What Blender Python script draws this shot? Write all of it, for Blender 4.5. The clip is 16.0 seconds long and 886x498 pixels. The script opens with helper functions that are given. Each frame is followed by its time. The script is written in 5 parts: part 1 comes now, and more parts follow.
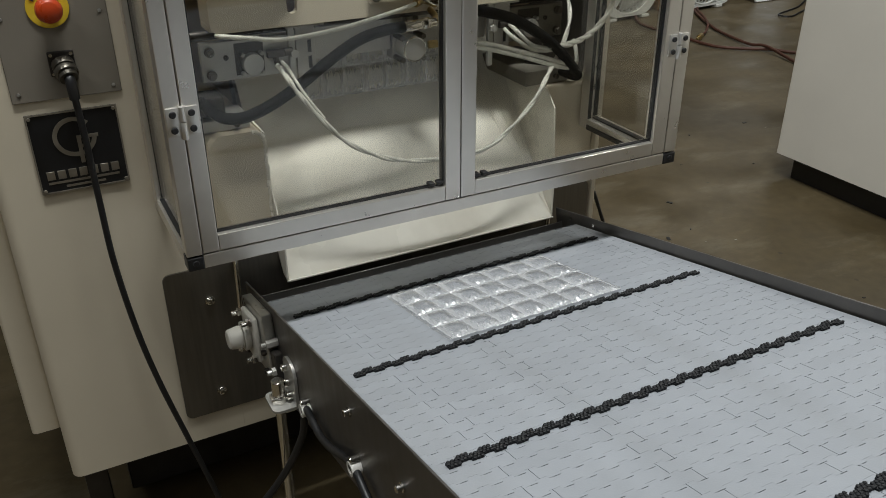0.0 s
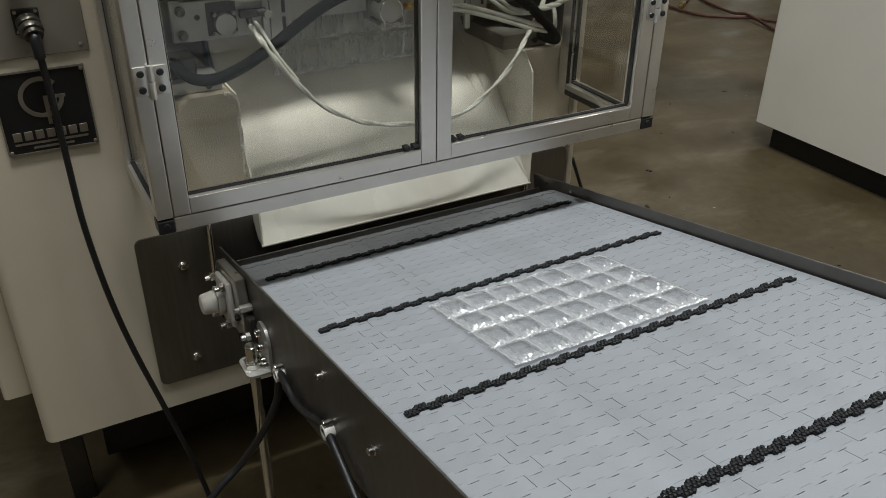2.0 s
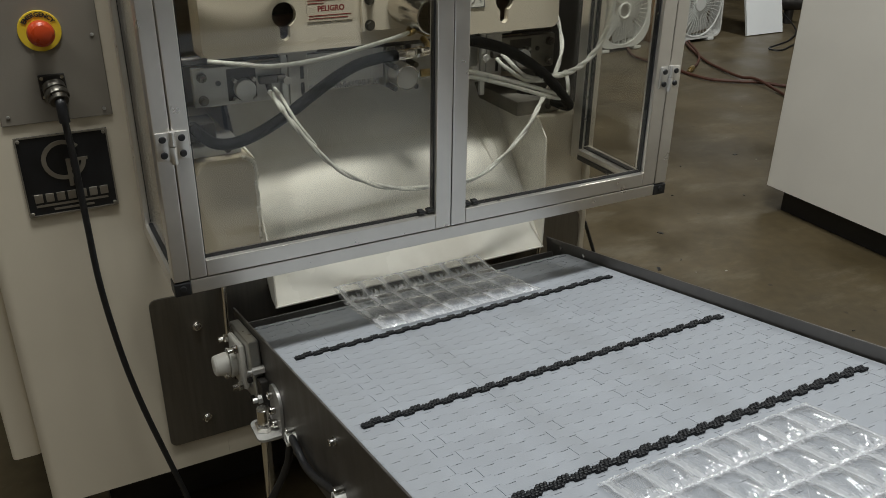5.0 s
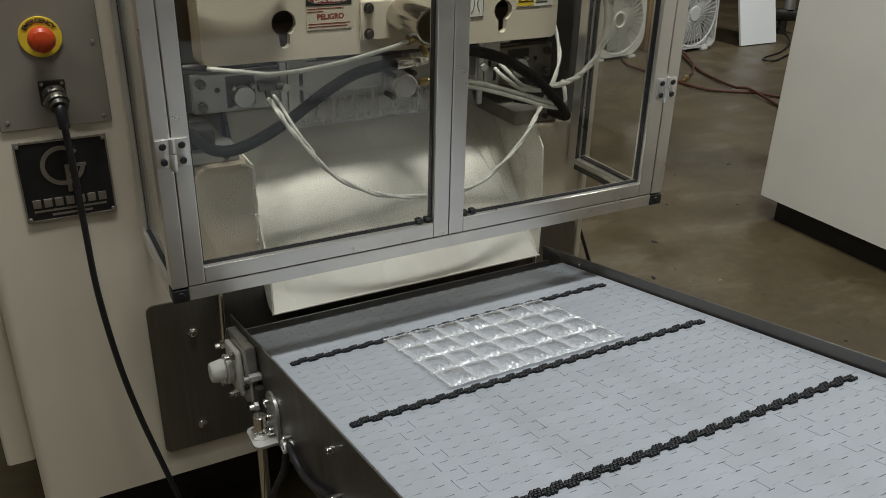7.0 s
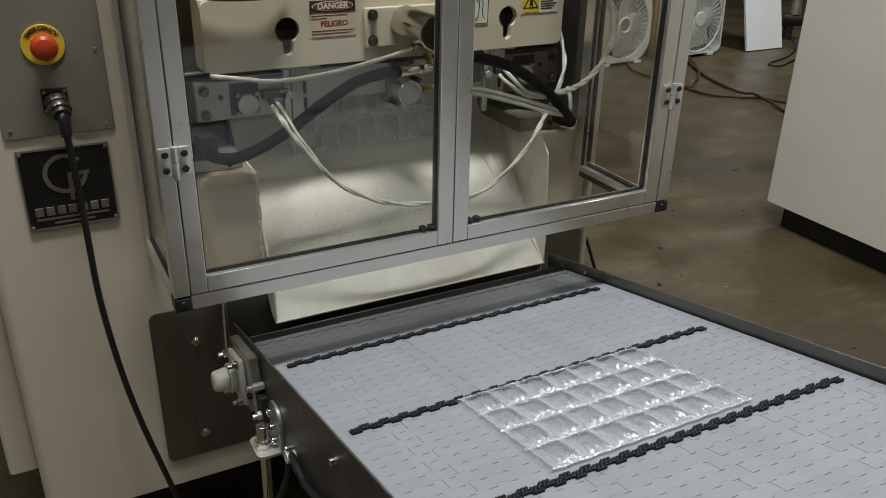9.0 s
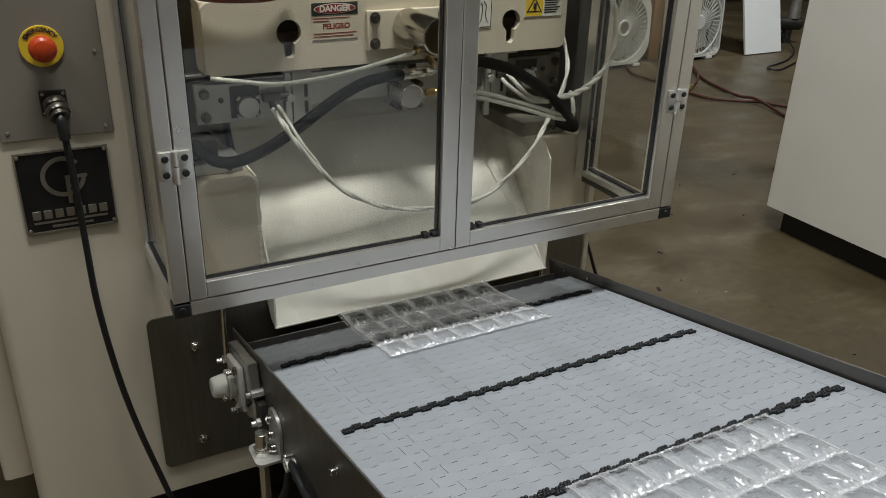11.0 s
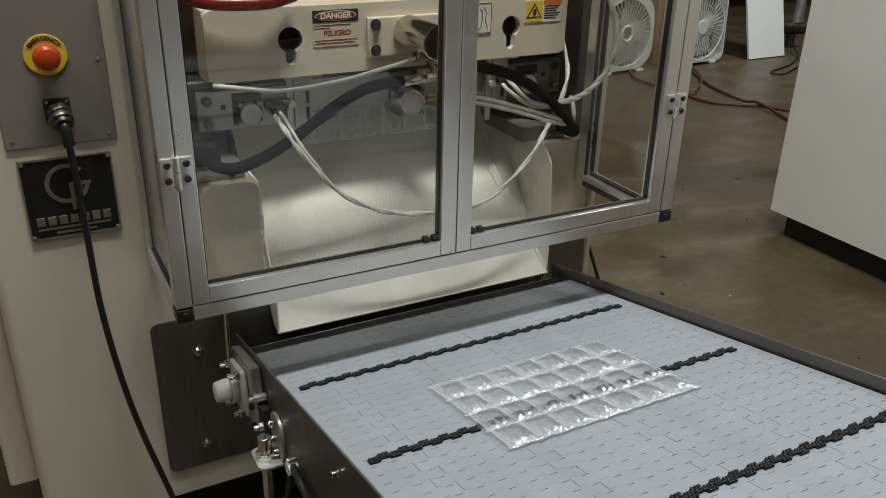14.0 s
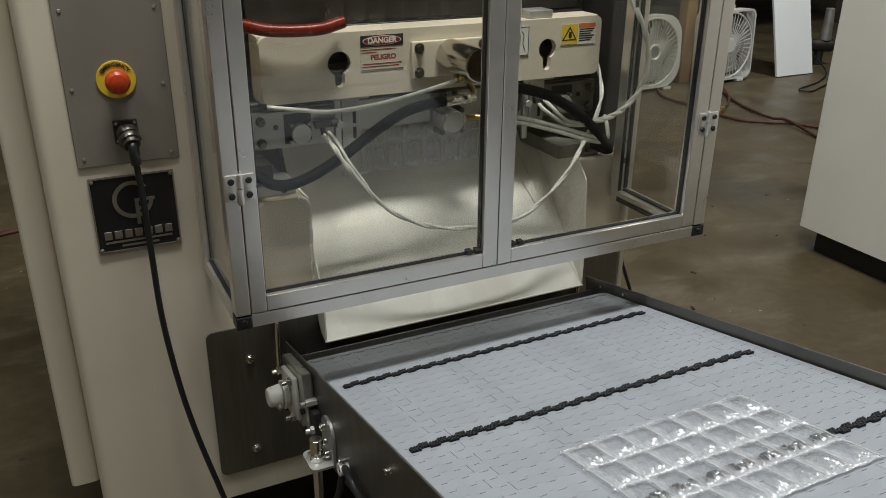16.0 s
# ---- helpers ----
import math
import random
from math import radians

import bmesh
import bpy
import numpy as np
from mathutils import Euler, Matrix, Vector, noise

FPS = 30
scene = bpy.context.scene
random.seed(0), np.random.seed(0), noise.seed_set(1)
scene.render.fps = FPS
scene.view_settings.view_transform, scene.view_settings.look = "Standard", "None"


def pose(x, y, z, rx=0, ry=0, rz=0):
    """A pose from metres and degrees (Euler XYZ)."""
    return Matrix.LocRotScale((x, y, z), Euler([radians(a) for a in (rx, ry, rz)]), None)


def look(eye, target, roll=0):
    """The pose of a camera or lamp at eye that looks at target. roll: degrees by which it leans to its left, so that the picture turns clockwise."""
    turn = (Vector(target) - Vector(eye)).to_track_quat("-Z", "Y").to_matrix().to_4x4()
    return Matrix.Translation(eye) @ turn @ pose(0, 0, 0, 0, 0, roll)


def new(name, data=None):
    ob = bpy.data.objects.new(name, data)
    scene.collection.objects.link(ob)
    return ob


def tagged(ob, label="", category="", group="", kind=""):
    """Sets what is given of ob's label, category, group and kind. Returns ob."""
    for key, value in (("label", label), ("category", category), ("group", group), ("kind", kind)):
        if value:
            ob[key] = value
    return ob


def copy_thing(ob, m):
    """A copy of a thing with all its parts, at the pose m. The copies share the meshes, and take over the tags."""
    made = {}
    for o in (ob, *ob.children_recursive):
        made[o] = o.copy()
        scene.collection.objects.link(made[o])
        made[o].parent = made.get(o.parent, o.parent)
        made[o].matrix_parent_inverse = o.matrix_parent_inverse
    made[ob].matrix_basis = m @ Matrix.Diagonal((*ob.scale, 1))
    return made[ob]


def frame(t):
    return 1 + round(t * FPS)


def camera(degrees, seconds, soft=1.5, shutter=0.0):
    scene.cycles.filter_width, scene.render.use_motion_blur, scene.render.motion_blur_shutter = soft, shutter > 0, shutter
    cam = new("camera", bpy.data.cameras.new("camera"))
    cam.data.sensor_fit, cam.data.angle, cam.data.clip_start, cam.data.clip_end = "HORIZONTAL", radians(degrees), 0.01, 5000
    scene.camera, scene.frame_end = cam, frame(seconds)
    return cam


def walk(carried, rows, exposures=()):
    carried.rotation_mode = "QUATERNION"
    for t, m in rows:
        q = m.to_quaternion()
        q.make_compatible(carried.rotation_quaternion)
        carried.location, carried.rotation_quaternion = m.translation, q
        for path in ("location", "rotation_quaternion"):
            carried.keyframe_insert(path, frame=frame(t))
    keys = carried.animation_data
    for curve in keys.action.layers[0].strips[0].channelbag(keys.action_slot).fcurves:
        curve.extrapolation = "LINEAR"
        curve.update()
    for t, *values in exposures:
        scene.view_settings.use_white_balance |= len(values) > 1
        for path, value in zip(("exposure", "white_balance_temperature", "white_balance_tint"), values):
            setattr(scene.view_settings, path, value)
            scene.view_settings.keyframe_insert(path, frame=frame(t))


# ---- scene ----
cam = camera(55.9, 16.0, soft=0.85)
PATH = [
    (0, (-0.16, -1.003, 1.211), (0.66, 0.565, 0.278), -0.2),
    (0.5, (-0.16, -1.005, 1.207), (0.659, 0.551, 0.254), 0.1),
    (1, (-0.155, -1.003, 1.206), (0.665, 0.54, 0.232), 0.3),
    (1.5, (-0.15, -1.005, 1.203), (0.676, 0.523, 0.211), 0.4),
    (2, (-0.15, -1.004, 1.2), (0.692, 0.513, 0.204), 0.6),
    (2.5, (-0.153, -1.002, 1.203), (0.695, 0.524, 0.227), 0.7),
    (3, (-0.155, -0.999, 1.212), (0.695, 0.555, 0.284), 1.1),
    (3.5, (-0.158, -0.996, 1.21), (0.689, 0.577, 0.312), 1.0),
    (6, (-0.153, -1.002, 1.212), (0.701, 0.583, 0.341), 0.9),
    (6.5, (-0.157, -1.001, 1.212), (0.706, 0.582, 0.347), 1.2),
    (7, (-0.162, -0.999, 1.216), (0.706, 0.583, 0.354), 1.5),
    (7.5, (-0.16, -0.999, 1.219), (0.7, 0.589, 0.359), 1.3),
    (8, (-0.158, -0.998, 1.218), (0.697, 0.597, 0.366), 1.3),
    (8.5, (-0.157, -0.997, 1.217), (0.696, 0.6, 0.367), 1.3),
    (9, (-0.156, -0.991, 1.216), (0.703, 0.602, 0.365), 1.3),
    (11.5, (-0.157, -0.973, 1.218), (0.711, 0.617, 0.369), 1.8),
    (12, (-0.158, -0.976, 1.219), (0.713, 0.613, 0.372), 1.7),
    (12.5, (-0.157, -0.976, 1.219), (0.711, 0.614, 0.373), 1.7),
    (13, (-0.15, -0.979, 1.218), (0.712, 0.619, 0.379), 1.4),
    (13.5, (-0.148, -0.982, 1.22), (0.711, 0.618, 0.382), 1.3),
    (14, (-0.154, -0.984, 1.218), (0.704, 0.618, 0.382), 1.3),
    (14.5, (-0.156, -0.986, 1.221), (0.7, 0.621, 0.393), 1.2),
    (15, (-0.16, -0.988, 1.221), (0.69, 0.629, 0.406), 1.2),
    (15.5, (-0.164, -1.001, 1.224), (0.662, 0.632, 0.417), 1.0),
    (16, (-0.204, -1.024, 1.234), (0.608, 0.622, 0.437), 0.5),
]
walk(cam, [(t, look(eye, target, roll)) for t, eye, target, roll in PATH],
     [(0.0, -0.05), (2.0, -0.14), (3.0, -0.16), (3.5, -0.13), (9.0, -0.08), (16.0, -0.03)])

# ---------- light ----------
world = bpy.data.worlds.new("hall")
scene.world = world
world.use_nodes = True
world.node_tree.nodes["Background"].inputs[0].default_value = (0.30, 0.30, 0.27, 1)
world.node_tree.nodes["Background"].inputs[1].default_value = 0.02


def strip_lamp(x, y, z, sx, sy, watts, colour=(0.97, 1.0, 0.99)):
    data = bpy.data.lights.new("strip", "AREA")
    data.shape, data.size, data.size_y = "RECTANGLE", sx, sy
    data.energy, data.color = watts, colour
    ob = new("lamp_light", data)
    ob.matrix_world = pose(x, y, z - 0.09)
    return ob


# all out of view; the first is the main light, weaker ones add fill
LAMPS = [(0.35, -0.50, 4.30, 1.4, 0.30, 165), (-2.3, -1.5, 4.3, 0.30, 2.4, 42), (4.6, 2.0, 4.3, 0.30, 2.4, 122),
         (-2.8, 3.0, 4.3, 0.30, 2.4, 18), (0.3, -3.9, 4.3, 2.2, 0.30, 7)]
for lamp_row in LAMPS:
    strip_lamp(*lamp_row)

# ---------- materials ----------


def mat(name, base, rough=0.5, metal=0.0, vary=0.08, scale=6.0, bump=0.0, bscale=60.0, spec=0.5, stretch=None, second=None, sfac=0.3,
        sscale=2.0, coat=0.0, random_obj=0.0, rvary=0.1):
    m = bpy.data.materials.new(name)
    m.use_nodes = True
    nt = m.node_tree
    n, l = nt.nodes, nt.links
    p = n["Principled BSDF"]
    p.inputs["Roughness"].default_value, p.inputs["Metallic"].default_value = rough, metal
    p.inputs["Specular IOR Level"].default_value = spec
    p.inputs["Coat Weight"].default_value = coat
    tc = n.new("ShaderNodeTexCoord")
    mp = n.new("ShaderNodeMapping")
    l.new(tc.outputs["Object"], mp.inputs[0])
    if stretch:
        mp.inputs["Scale"].default_value = stretch
    n1 = n.new("ShaderNodeTexNoise")
    n1.inputs["Scale"].default_value, n1.inputs["Detail"].default_value = scale, 6
    l.new(mp.outputs[0], n1.inputs[0])
    ramp = n.new("ShaderNodeMapRange")
    ramp.inputs[1].default_value, ramp.inputs[2].default_value = 0.3, 0.7
    ramp.inputs[3].default_value, ramp.inputs[4].default_value = 1 - vary, 1 + vary
    l.new(n1.outputs[0], ramp.inputs[0])
    mul = n.new("ShaderNodeMix")
    mul.data_type, mul.blend_type = "RGBA", "MULTIPLY"
    mul.inputs[0].default_value = 1
    mul.inputs[6].default_value = (*base, 1)
    l.new(ramp.outputs[0], mul.inputs[7])
    col = mul.outputs[2]
    if second:
        n2 = n.new("ShaderNodeTexNoise")
        n2.inputs["Scale"].default_value, n2.inputs["Detail"].default_value = sscale, 8
        l.new(tc.outputs["Object"], n2.inputs[0])
        r2 = n.new("ShaderNodeMapRange")
        r2.inputs[1].default_value, r2.inputs[2].default_value = 0.48, 0.68
        r2.inputs[3].default_value, r2.inputs[4].default_value = 0, sfac
        l.new(n2.outputs[0], r2.inputs[0])
        mx = n.new("ShaderNodeMix")
        mx.data_type = "RGBA"
        l.new(r2.outputs[0], mx.inputs[0])
        l.new(col, mx.inputs[6])
        mx.inputs[7].default_value = (*second, 1)
        col = mx.outputs[2]
    if random_obj:
        oi = n.new("ShaderNodeObjectInfo")
        rr = n.new("ShaderNodeMapRange")
        rr.inputs[3].default_value, rr.inputs[4].default_value = 1 - random_obj, 1 + random_obj
        l.new(oi.outputs["Random"], rr.inputs[0])
        m3 = n.new("ShaderNodeMix")
        m3.data_type, m3.blend_type = "RGBA", "MULTIPLY"
        m3.inputs[0].default_value = 1
        l.new(col, m3.inputs[6])
        l.new(rr.outputs[0], m3.inputs[7])
        col = m3.outputs[2]
    l.new(col, p.inputs["Base Color"])
    if rvary:
        r4 = n.new("ShaderNodeMapRange")
        r4.inputs[1].default_value, r4.inputs[2].default_value = 0.3, 0.7
        r4.inputs[3].default_value, r4.inputs[4].default_value = max(0.02, rough - rvary), min(1, rough + rvary)
        l.new(n1.outputs[0], r4.inputs[0])
        l.new(r4.outputs[0], p.inputs["Roughness"])
    if bump:
        nb = n.new("ShaderNodeTexNoise")
        nb.inputs["Scale"].default_value, nb.inputs["Detail"].default_value = bscale, 4
        l.new(mp.outputs[0], nb.inputs[0])
        b = n.new("ShaderNodeBump")
        b.inputs["Strength"].default_value, b.inputs["Distance"].default_value = bump, 0.002
        l.new(nb.outputs[0], b.inputs["Height"])
        l.new(b.outputs[0], p.inputs["Normal"])
    return m


def clear(name, tint, gloss_rough, normal_gloss, haze=0.0, bump=0.0, bscale=80.0, dist=0.002):
    """A clear sheet: straight-through light, gloss that grows towards grazing, a little milky haze."""
    m = bpy.data.materials.new(name)
    m.use_nodes = True
    n, l = m.node_tree.nodes, m.node_tree.links
    n.remove(n["Principled BSDF"])
    tr, gl, df, tl = (n.new("ShaderNodeBsdf" + k) for k in ("Transparent", "Glossy", "Diffuse", "Translucent"))
    fr = n.new("ShaderNodeLayerWeight")
    fr.inputs["Blend"].default_value = 0.5
    tr.inputs[0].default_value = (*tint, 1)
    gl.inputs["Roughness"].default_value = gloss_rough
    df.inputs[0].default_value = (0.97, 0.98, 1.0, 1)
    tl.inputs[0].default_value = (0.97, 0.98, 1.0, 1)
    half = n.new("ShaderNodeMixShader")
    half.inputs[0].default_value = 0.5
    l.new(df.outputs[0], half.inputs[1])
    l.new(tl.outputs[0], half.inputs[2])
    pw = n.new("ShaderNodeMath")
    pw.operation = "POWER"
    l.new(fr.outputs["Facing"], pw.inputs[0])
    pw.inputs[1].default_value = 5
    ma = n.new("ShaderNodeMath")
    ma.operation = "MULTIPLY_ADD"
    l.new(pw.outputs[0], ma.inputs[0])
    ma.inputs[1].default_value, ma.inputs[2].default_value = 1 - normal_gloss, normal_gloss
    m1, m2 = n.new("ShaderNodeMixShader"), n.new("ShaderNodeMixShader")
    m1.inputs[0].default_value = haze
    l.new(tr.outputs[0], m1.inputs[1])
    l.new(half.outputs[0], m1.inputs[2])
    l.new(ma.outputs[0], m2.inputs[0])
    l.new(m1.outputs[0], m2.inputs[1])
    l.new(gl.outputs[0], m2.inputs[2])
    l.new(m2.outputs[0], n["Material Output"].inputs[0])
    if bump:
        tc, nb, b = n.new("ShaderNodeTexCoord"), n.new("ShaderNodeTexNoise"), n.new("ShaderNodeBump")
        nb.inputs["Scale"].default_value, nb.inputs["Detail"].default_value = bscale, 3
        l.new(tc.outputs["Object"], nb.inputs[0])
        b.inputs["Strength"].default_value, b.inputs["Distance"].default_value = bump, dist
        l.new(nb.outputs[0], b.inputs["Height"])
        l.new(b.outputs[0], gl.inputs["Normal"])
        l.new(b.outputs[0], fr.inputs["Normal"])
    return m


CREAM = mat("cream enamel", (0.64, 0.572, 0.45), 0.38, vary=0.04, scale=5, bump=0.05, bscale=220, second=(0.45, 0.40, 0.31), sfac=0.18, sscale=3.5)
CREAM_DIRTY = mat("worn cream enamel", (0.60, 0.53, 0.40), 0.42, vary=0.06, scale=8, bump=0.06, bscale=150, second=(0.40, 0.35, 0.27), sfac=0.35, sscale=7)
WHITE_CAB = mat("pale grey enamel", (0.74, 0.705, 0.635), 0.42, vary=0.03, scale=4, bump=0.04, bscale=180, second=(0.5, 0.49, 0.45), sfac=0.15, sscale=1.5)
CHUTE = mat("white polymer chute", (0.83, 0.80, 0.71), 0.30, vary=0.06, scale=4, second=(0.50, 0.45, 0.36), sfac=0.35, sscale=7)
GREY_PANEL = mat("grey switch panel", (0.205, 0.182, 0.148), 0.5, vary=0.04, scale=9, bump=0.05, bscale=300)
ALU = mat("anodised aluminium", (0.74, 0.71, 0.66), 0.30, 0.85, vary=0.03, scale=30, rvary=0.03)
CAST_PALE = mat("pale painted casting", (0.60, 0.585, 0.54), 0.45, 0.15, vary=0.1, scale=24, bump=0.12, bscale=160, second=(0.36, 0.34, 0.30), sfac=0.35, sscale=22)
HINGE = mat("zinc hinge", (0.76, 0.74, 0.70), 0.34, 0.75, vary=0.05, scale=30, rvary=0.05)
ALU_CAST = mat("machined aluminium", (0.60, 0.60, 0.58), 0.38, 0.9, vary=0.1, scale=30, rvary=0.12)
STEEL = mat("brushed stainless", (0.60, 0.57, 0.52), 0.22, 1.0, vary=0.04, scale=14, stretch=(6, 1, 6), rvary=0.04)
STEEL_DARK = mat("dull stainless side plate", (0.17, 0.16, 0.15), 0.42, 0.8, vary=0.10, scale=10, stretch=(1, 4, 1), rvary=0.1, second=(0.10, 0.095, 0.09), sfac=0.4, sscale=5)
STEEL_PLATE = mat("mill finish stainless", (0.21, 0.195, 0.17), 0.36, 0.85, vary=0.10, scale=9, stretch=(18, 1, 1), rvary=0.08)
CHROME = mat("bright steel", (0.72, 0.70, 0.66), 0.16, 1.0, vary=0.05, scale=40, rvary=0.05)
PLUG = mat("gunmetal plug", (0.13, 0.12, 0.10), 0.35, 0.85, vary=0.15, scale=40)
BRASS = mat("brass fitting", (0.45, 0.33, 0.14), 0.35, 0.9, vary=0.1, scale=30)
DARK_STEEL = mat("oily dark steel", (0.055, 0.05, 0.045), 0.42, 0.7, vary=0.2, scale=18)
BRACKET = mat("zinc plate", (0.50, 0.49, 0.46), 0.40, 0.7, vary=0.12, scale=16, second=(0.28, 0.26, 0.23), sfac=0.4, sscale=14)
# darker copy of the zinc: shade of the right bay in the colour, plus oil
OILY_SHADED = mat("oily zinc darkened for shade", (0.24, 0.225, 0.19), 0.42, 0.55, vary=0.18, scale=16, second=(0.09, 0.08, 0.065), sfac=0.6, sscale=18)
BLACK = mat("black plastic", (0.015, 0.015, 0.016), 0.38, vary=0.15, scale=40)
RUBBER = mat("black rubber hose", (0.008, 0.0082, 0.0085), 0.72, spec=0.2, vary=0.25, scale=50, bump=0.15, bscale=140)
CABLE = mat("black cable sheath", (0.012, 0.012, 0.013), 0.42, vary=0.1, scale=40)
FLIGHT = mat("black friction rubber", (0.009, 0.0095, 0.011), 0.5, spec=0.22, vary=0.3, scale=90)
BELT = mat("blue-grey belt plastic", (0.237, 0.251, 0.272), 0.58, spec=0.35, vary=0.05, scale=22, bump=0.08, bscale=420, second=(0.205, 0.213, 0.221), sfac=0.4, sscale=12, random_obj=0.035)
WHITE_PL = mat("white nylon", (0.74, 0.72, 0.67), 0.42, vary=0.04, scale=25)
TUBE = mat("milky air tube", (0.70, 0.69, 0.62), 0.28, vary=0.08, scale=70, bump=0.2, bscale=110)
RED = mat("red mushroom", (0.50, 0.055, 0.012), 0.32, vary=0.05, scale=30)
YELLOW = mat("yellow legend ring", (0.72, 0.50, 0.03), 0.5, vary=0.05, scale=30)
RED_INK = mat("red print", (0.20, 0.018, 0.016), 0.6, vary=0.05)
BLACK_INK = mat("black print", (0.02, 0.02, 0.02), 0.6, vary=0.05)
WHITE_INK = mat("white label stock", (0.70, 0.68, 0.60), 0.55, vary=0.04)
LABEL = mat("cream label stock", (0.61, 0.545, 0.43), 0.5, vary=0.04)
ORANGE_INK = mat("orange print", (0.60, 0.16, 0.03), 0.55, vary=0.05)
YELLOW_INK = mat("yellow print", (0.72, 0.50, 0.04), 0.55, vary=0.05)
PLATE_BLACK = mat("black enamel plate", (0.008, 0.008, 0.009), 0.45, vary=0.2, scale=30)
PLATE_METAL = mat("etched plate metal", (0.34, 0.31, 0.26), 0.45, 0.8, vary=0.1, scale=60)
ORANGE = mat("orange red handle", (0.15, 0.012, 0.002), 0.26, vary=0.1, scale=20)
CORD = mat("orange brown cord", (0.085, 0.032, 0.019), 0.55, vary=0.2, scale=20)
WOOD = mat("raw pine", (0.30, 0.18, 0.08), 0.7, vary=0.2, scale=6, stretch=(8, 8, 0.6), bump=0.1)
FAN_WHITE = mat("white fan plastic", (0.66, 0.66, 0.62), 0.45, vary=0.04, scale=10)
FAN_BLADE = mat("grey fan blade plastic", (0.52, 0.515, 0.49), 0.4, vary=0.05, scale=10)
BOARD = mat("white foam board", (0.88, 0.89, 0.88), 0.6, vary=0.03, scale=3)
SCRAP = mat("dusty film scrap", (0.38, 0.36, 0.31), 0.45, vary=0.2, scale=40)
SHELF = mat("dark painted shelf", (0.06, 0.05, 0.042), 0.6, vary=0.3, scale=8)
CARTON = mat("brown carton", (0.22, 0.15, 0.09), 0.8, vary=0.1, scale=5)
WALL = mat("grey hall wall", (0.16, 0.15, 0.13), 0.8, vary=0.15, scale=1.5, bump=0.1, bscale=30)
COVER = mat("brushed cover steel", (0.58, 0.55, 0.50), 0.17, 1.0, vary=0.16, scale=14, stretch=(2, 1, 26), rvary=0.08)
# base colour lowered to carry the dark hall mirrored in the disc
FACE_STEEL = mat("polished face with dark reflection", (0.30, 0.27, 0.23), 0.13, 1.0, vary=0.05, scale=20, rvary=0.03)
PRIMER = mat("dull red primer", (0.30, 0.20, 0.17), 0.6, vary=0.1, scale=14)
DARK_SHEET = mat("dark grey sheet", (0.040, 0.036, 0.031), 0.55, vary=0.2, scale=7)
GLASS = clear("clear polycarbonate", (0.96, 0.955, 0.93), 0.012, 0.040)
FILM = clear("clear pouch film", (1.0, 1.0, 1.0), 0.11, 0.12, haze=0.13, bump=0.22, bscale=120, dist=0.003)
TUBE_FILM = clear("thin tube film", (0.93, 0.90, 0.85), 0.14, 0.05, haze=0.035, bump=0.2, bscale=120, dist=0.003)
# extra haze here paints in the white sheen of edges and seals
FILM_MID = clear("creased pouch film, sheen as haze", (1.0, 1.0, 1.0), 0.11, 0.15, haze=0.29, bump=0.25, bscale=120, dist=0.003)
FILM_EDGE = clear("gathered pouch film, sheen as haze", (1.0, 1.0, 1.0), 0.12, 0.20, haze=0.46, bump=0.3, bscale=120, dist=0.003)
SEAL = clear("crinkled seal film, glints as haze", (1.0, 1.0, 1.0), 0.14, 0.28, haze=0.62, bump=0.7, bscale=170, dist=0.005)


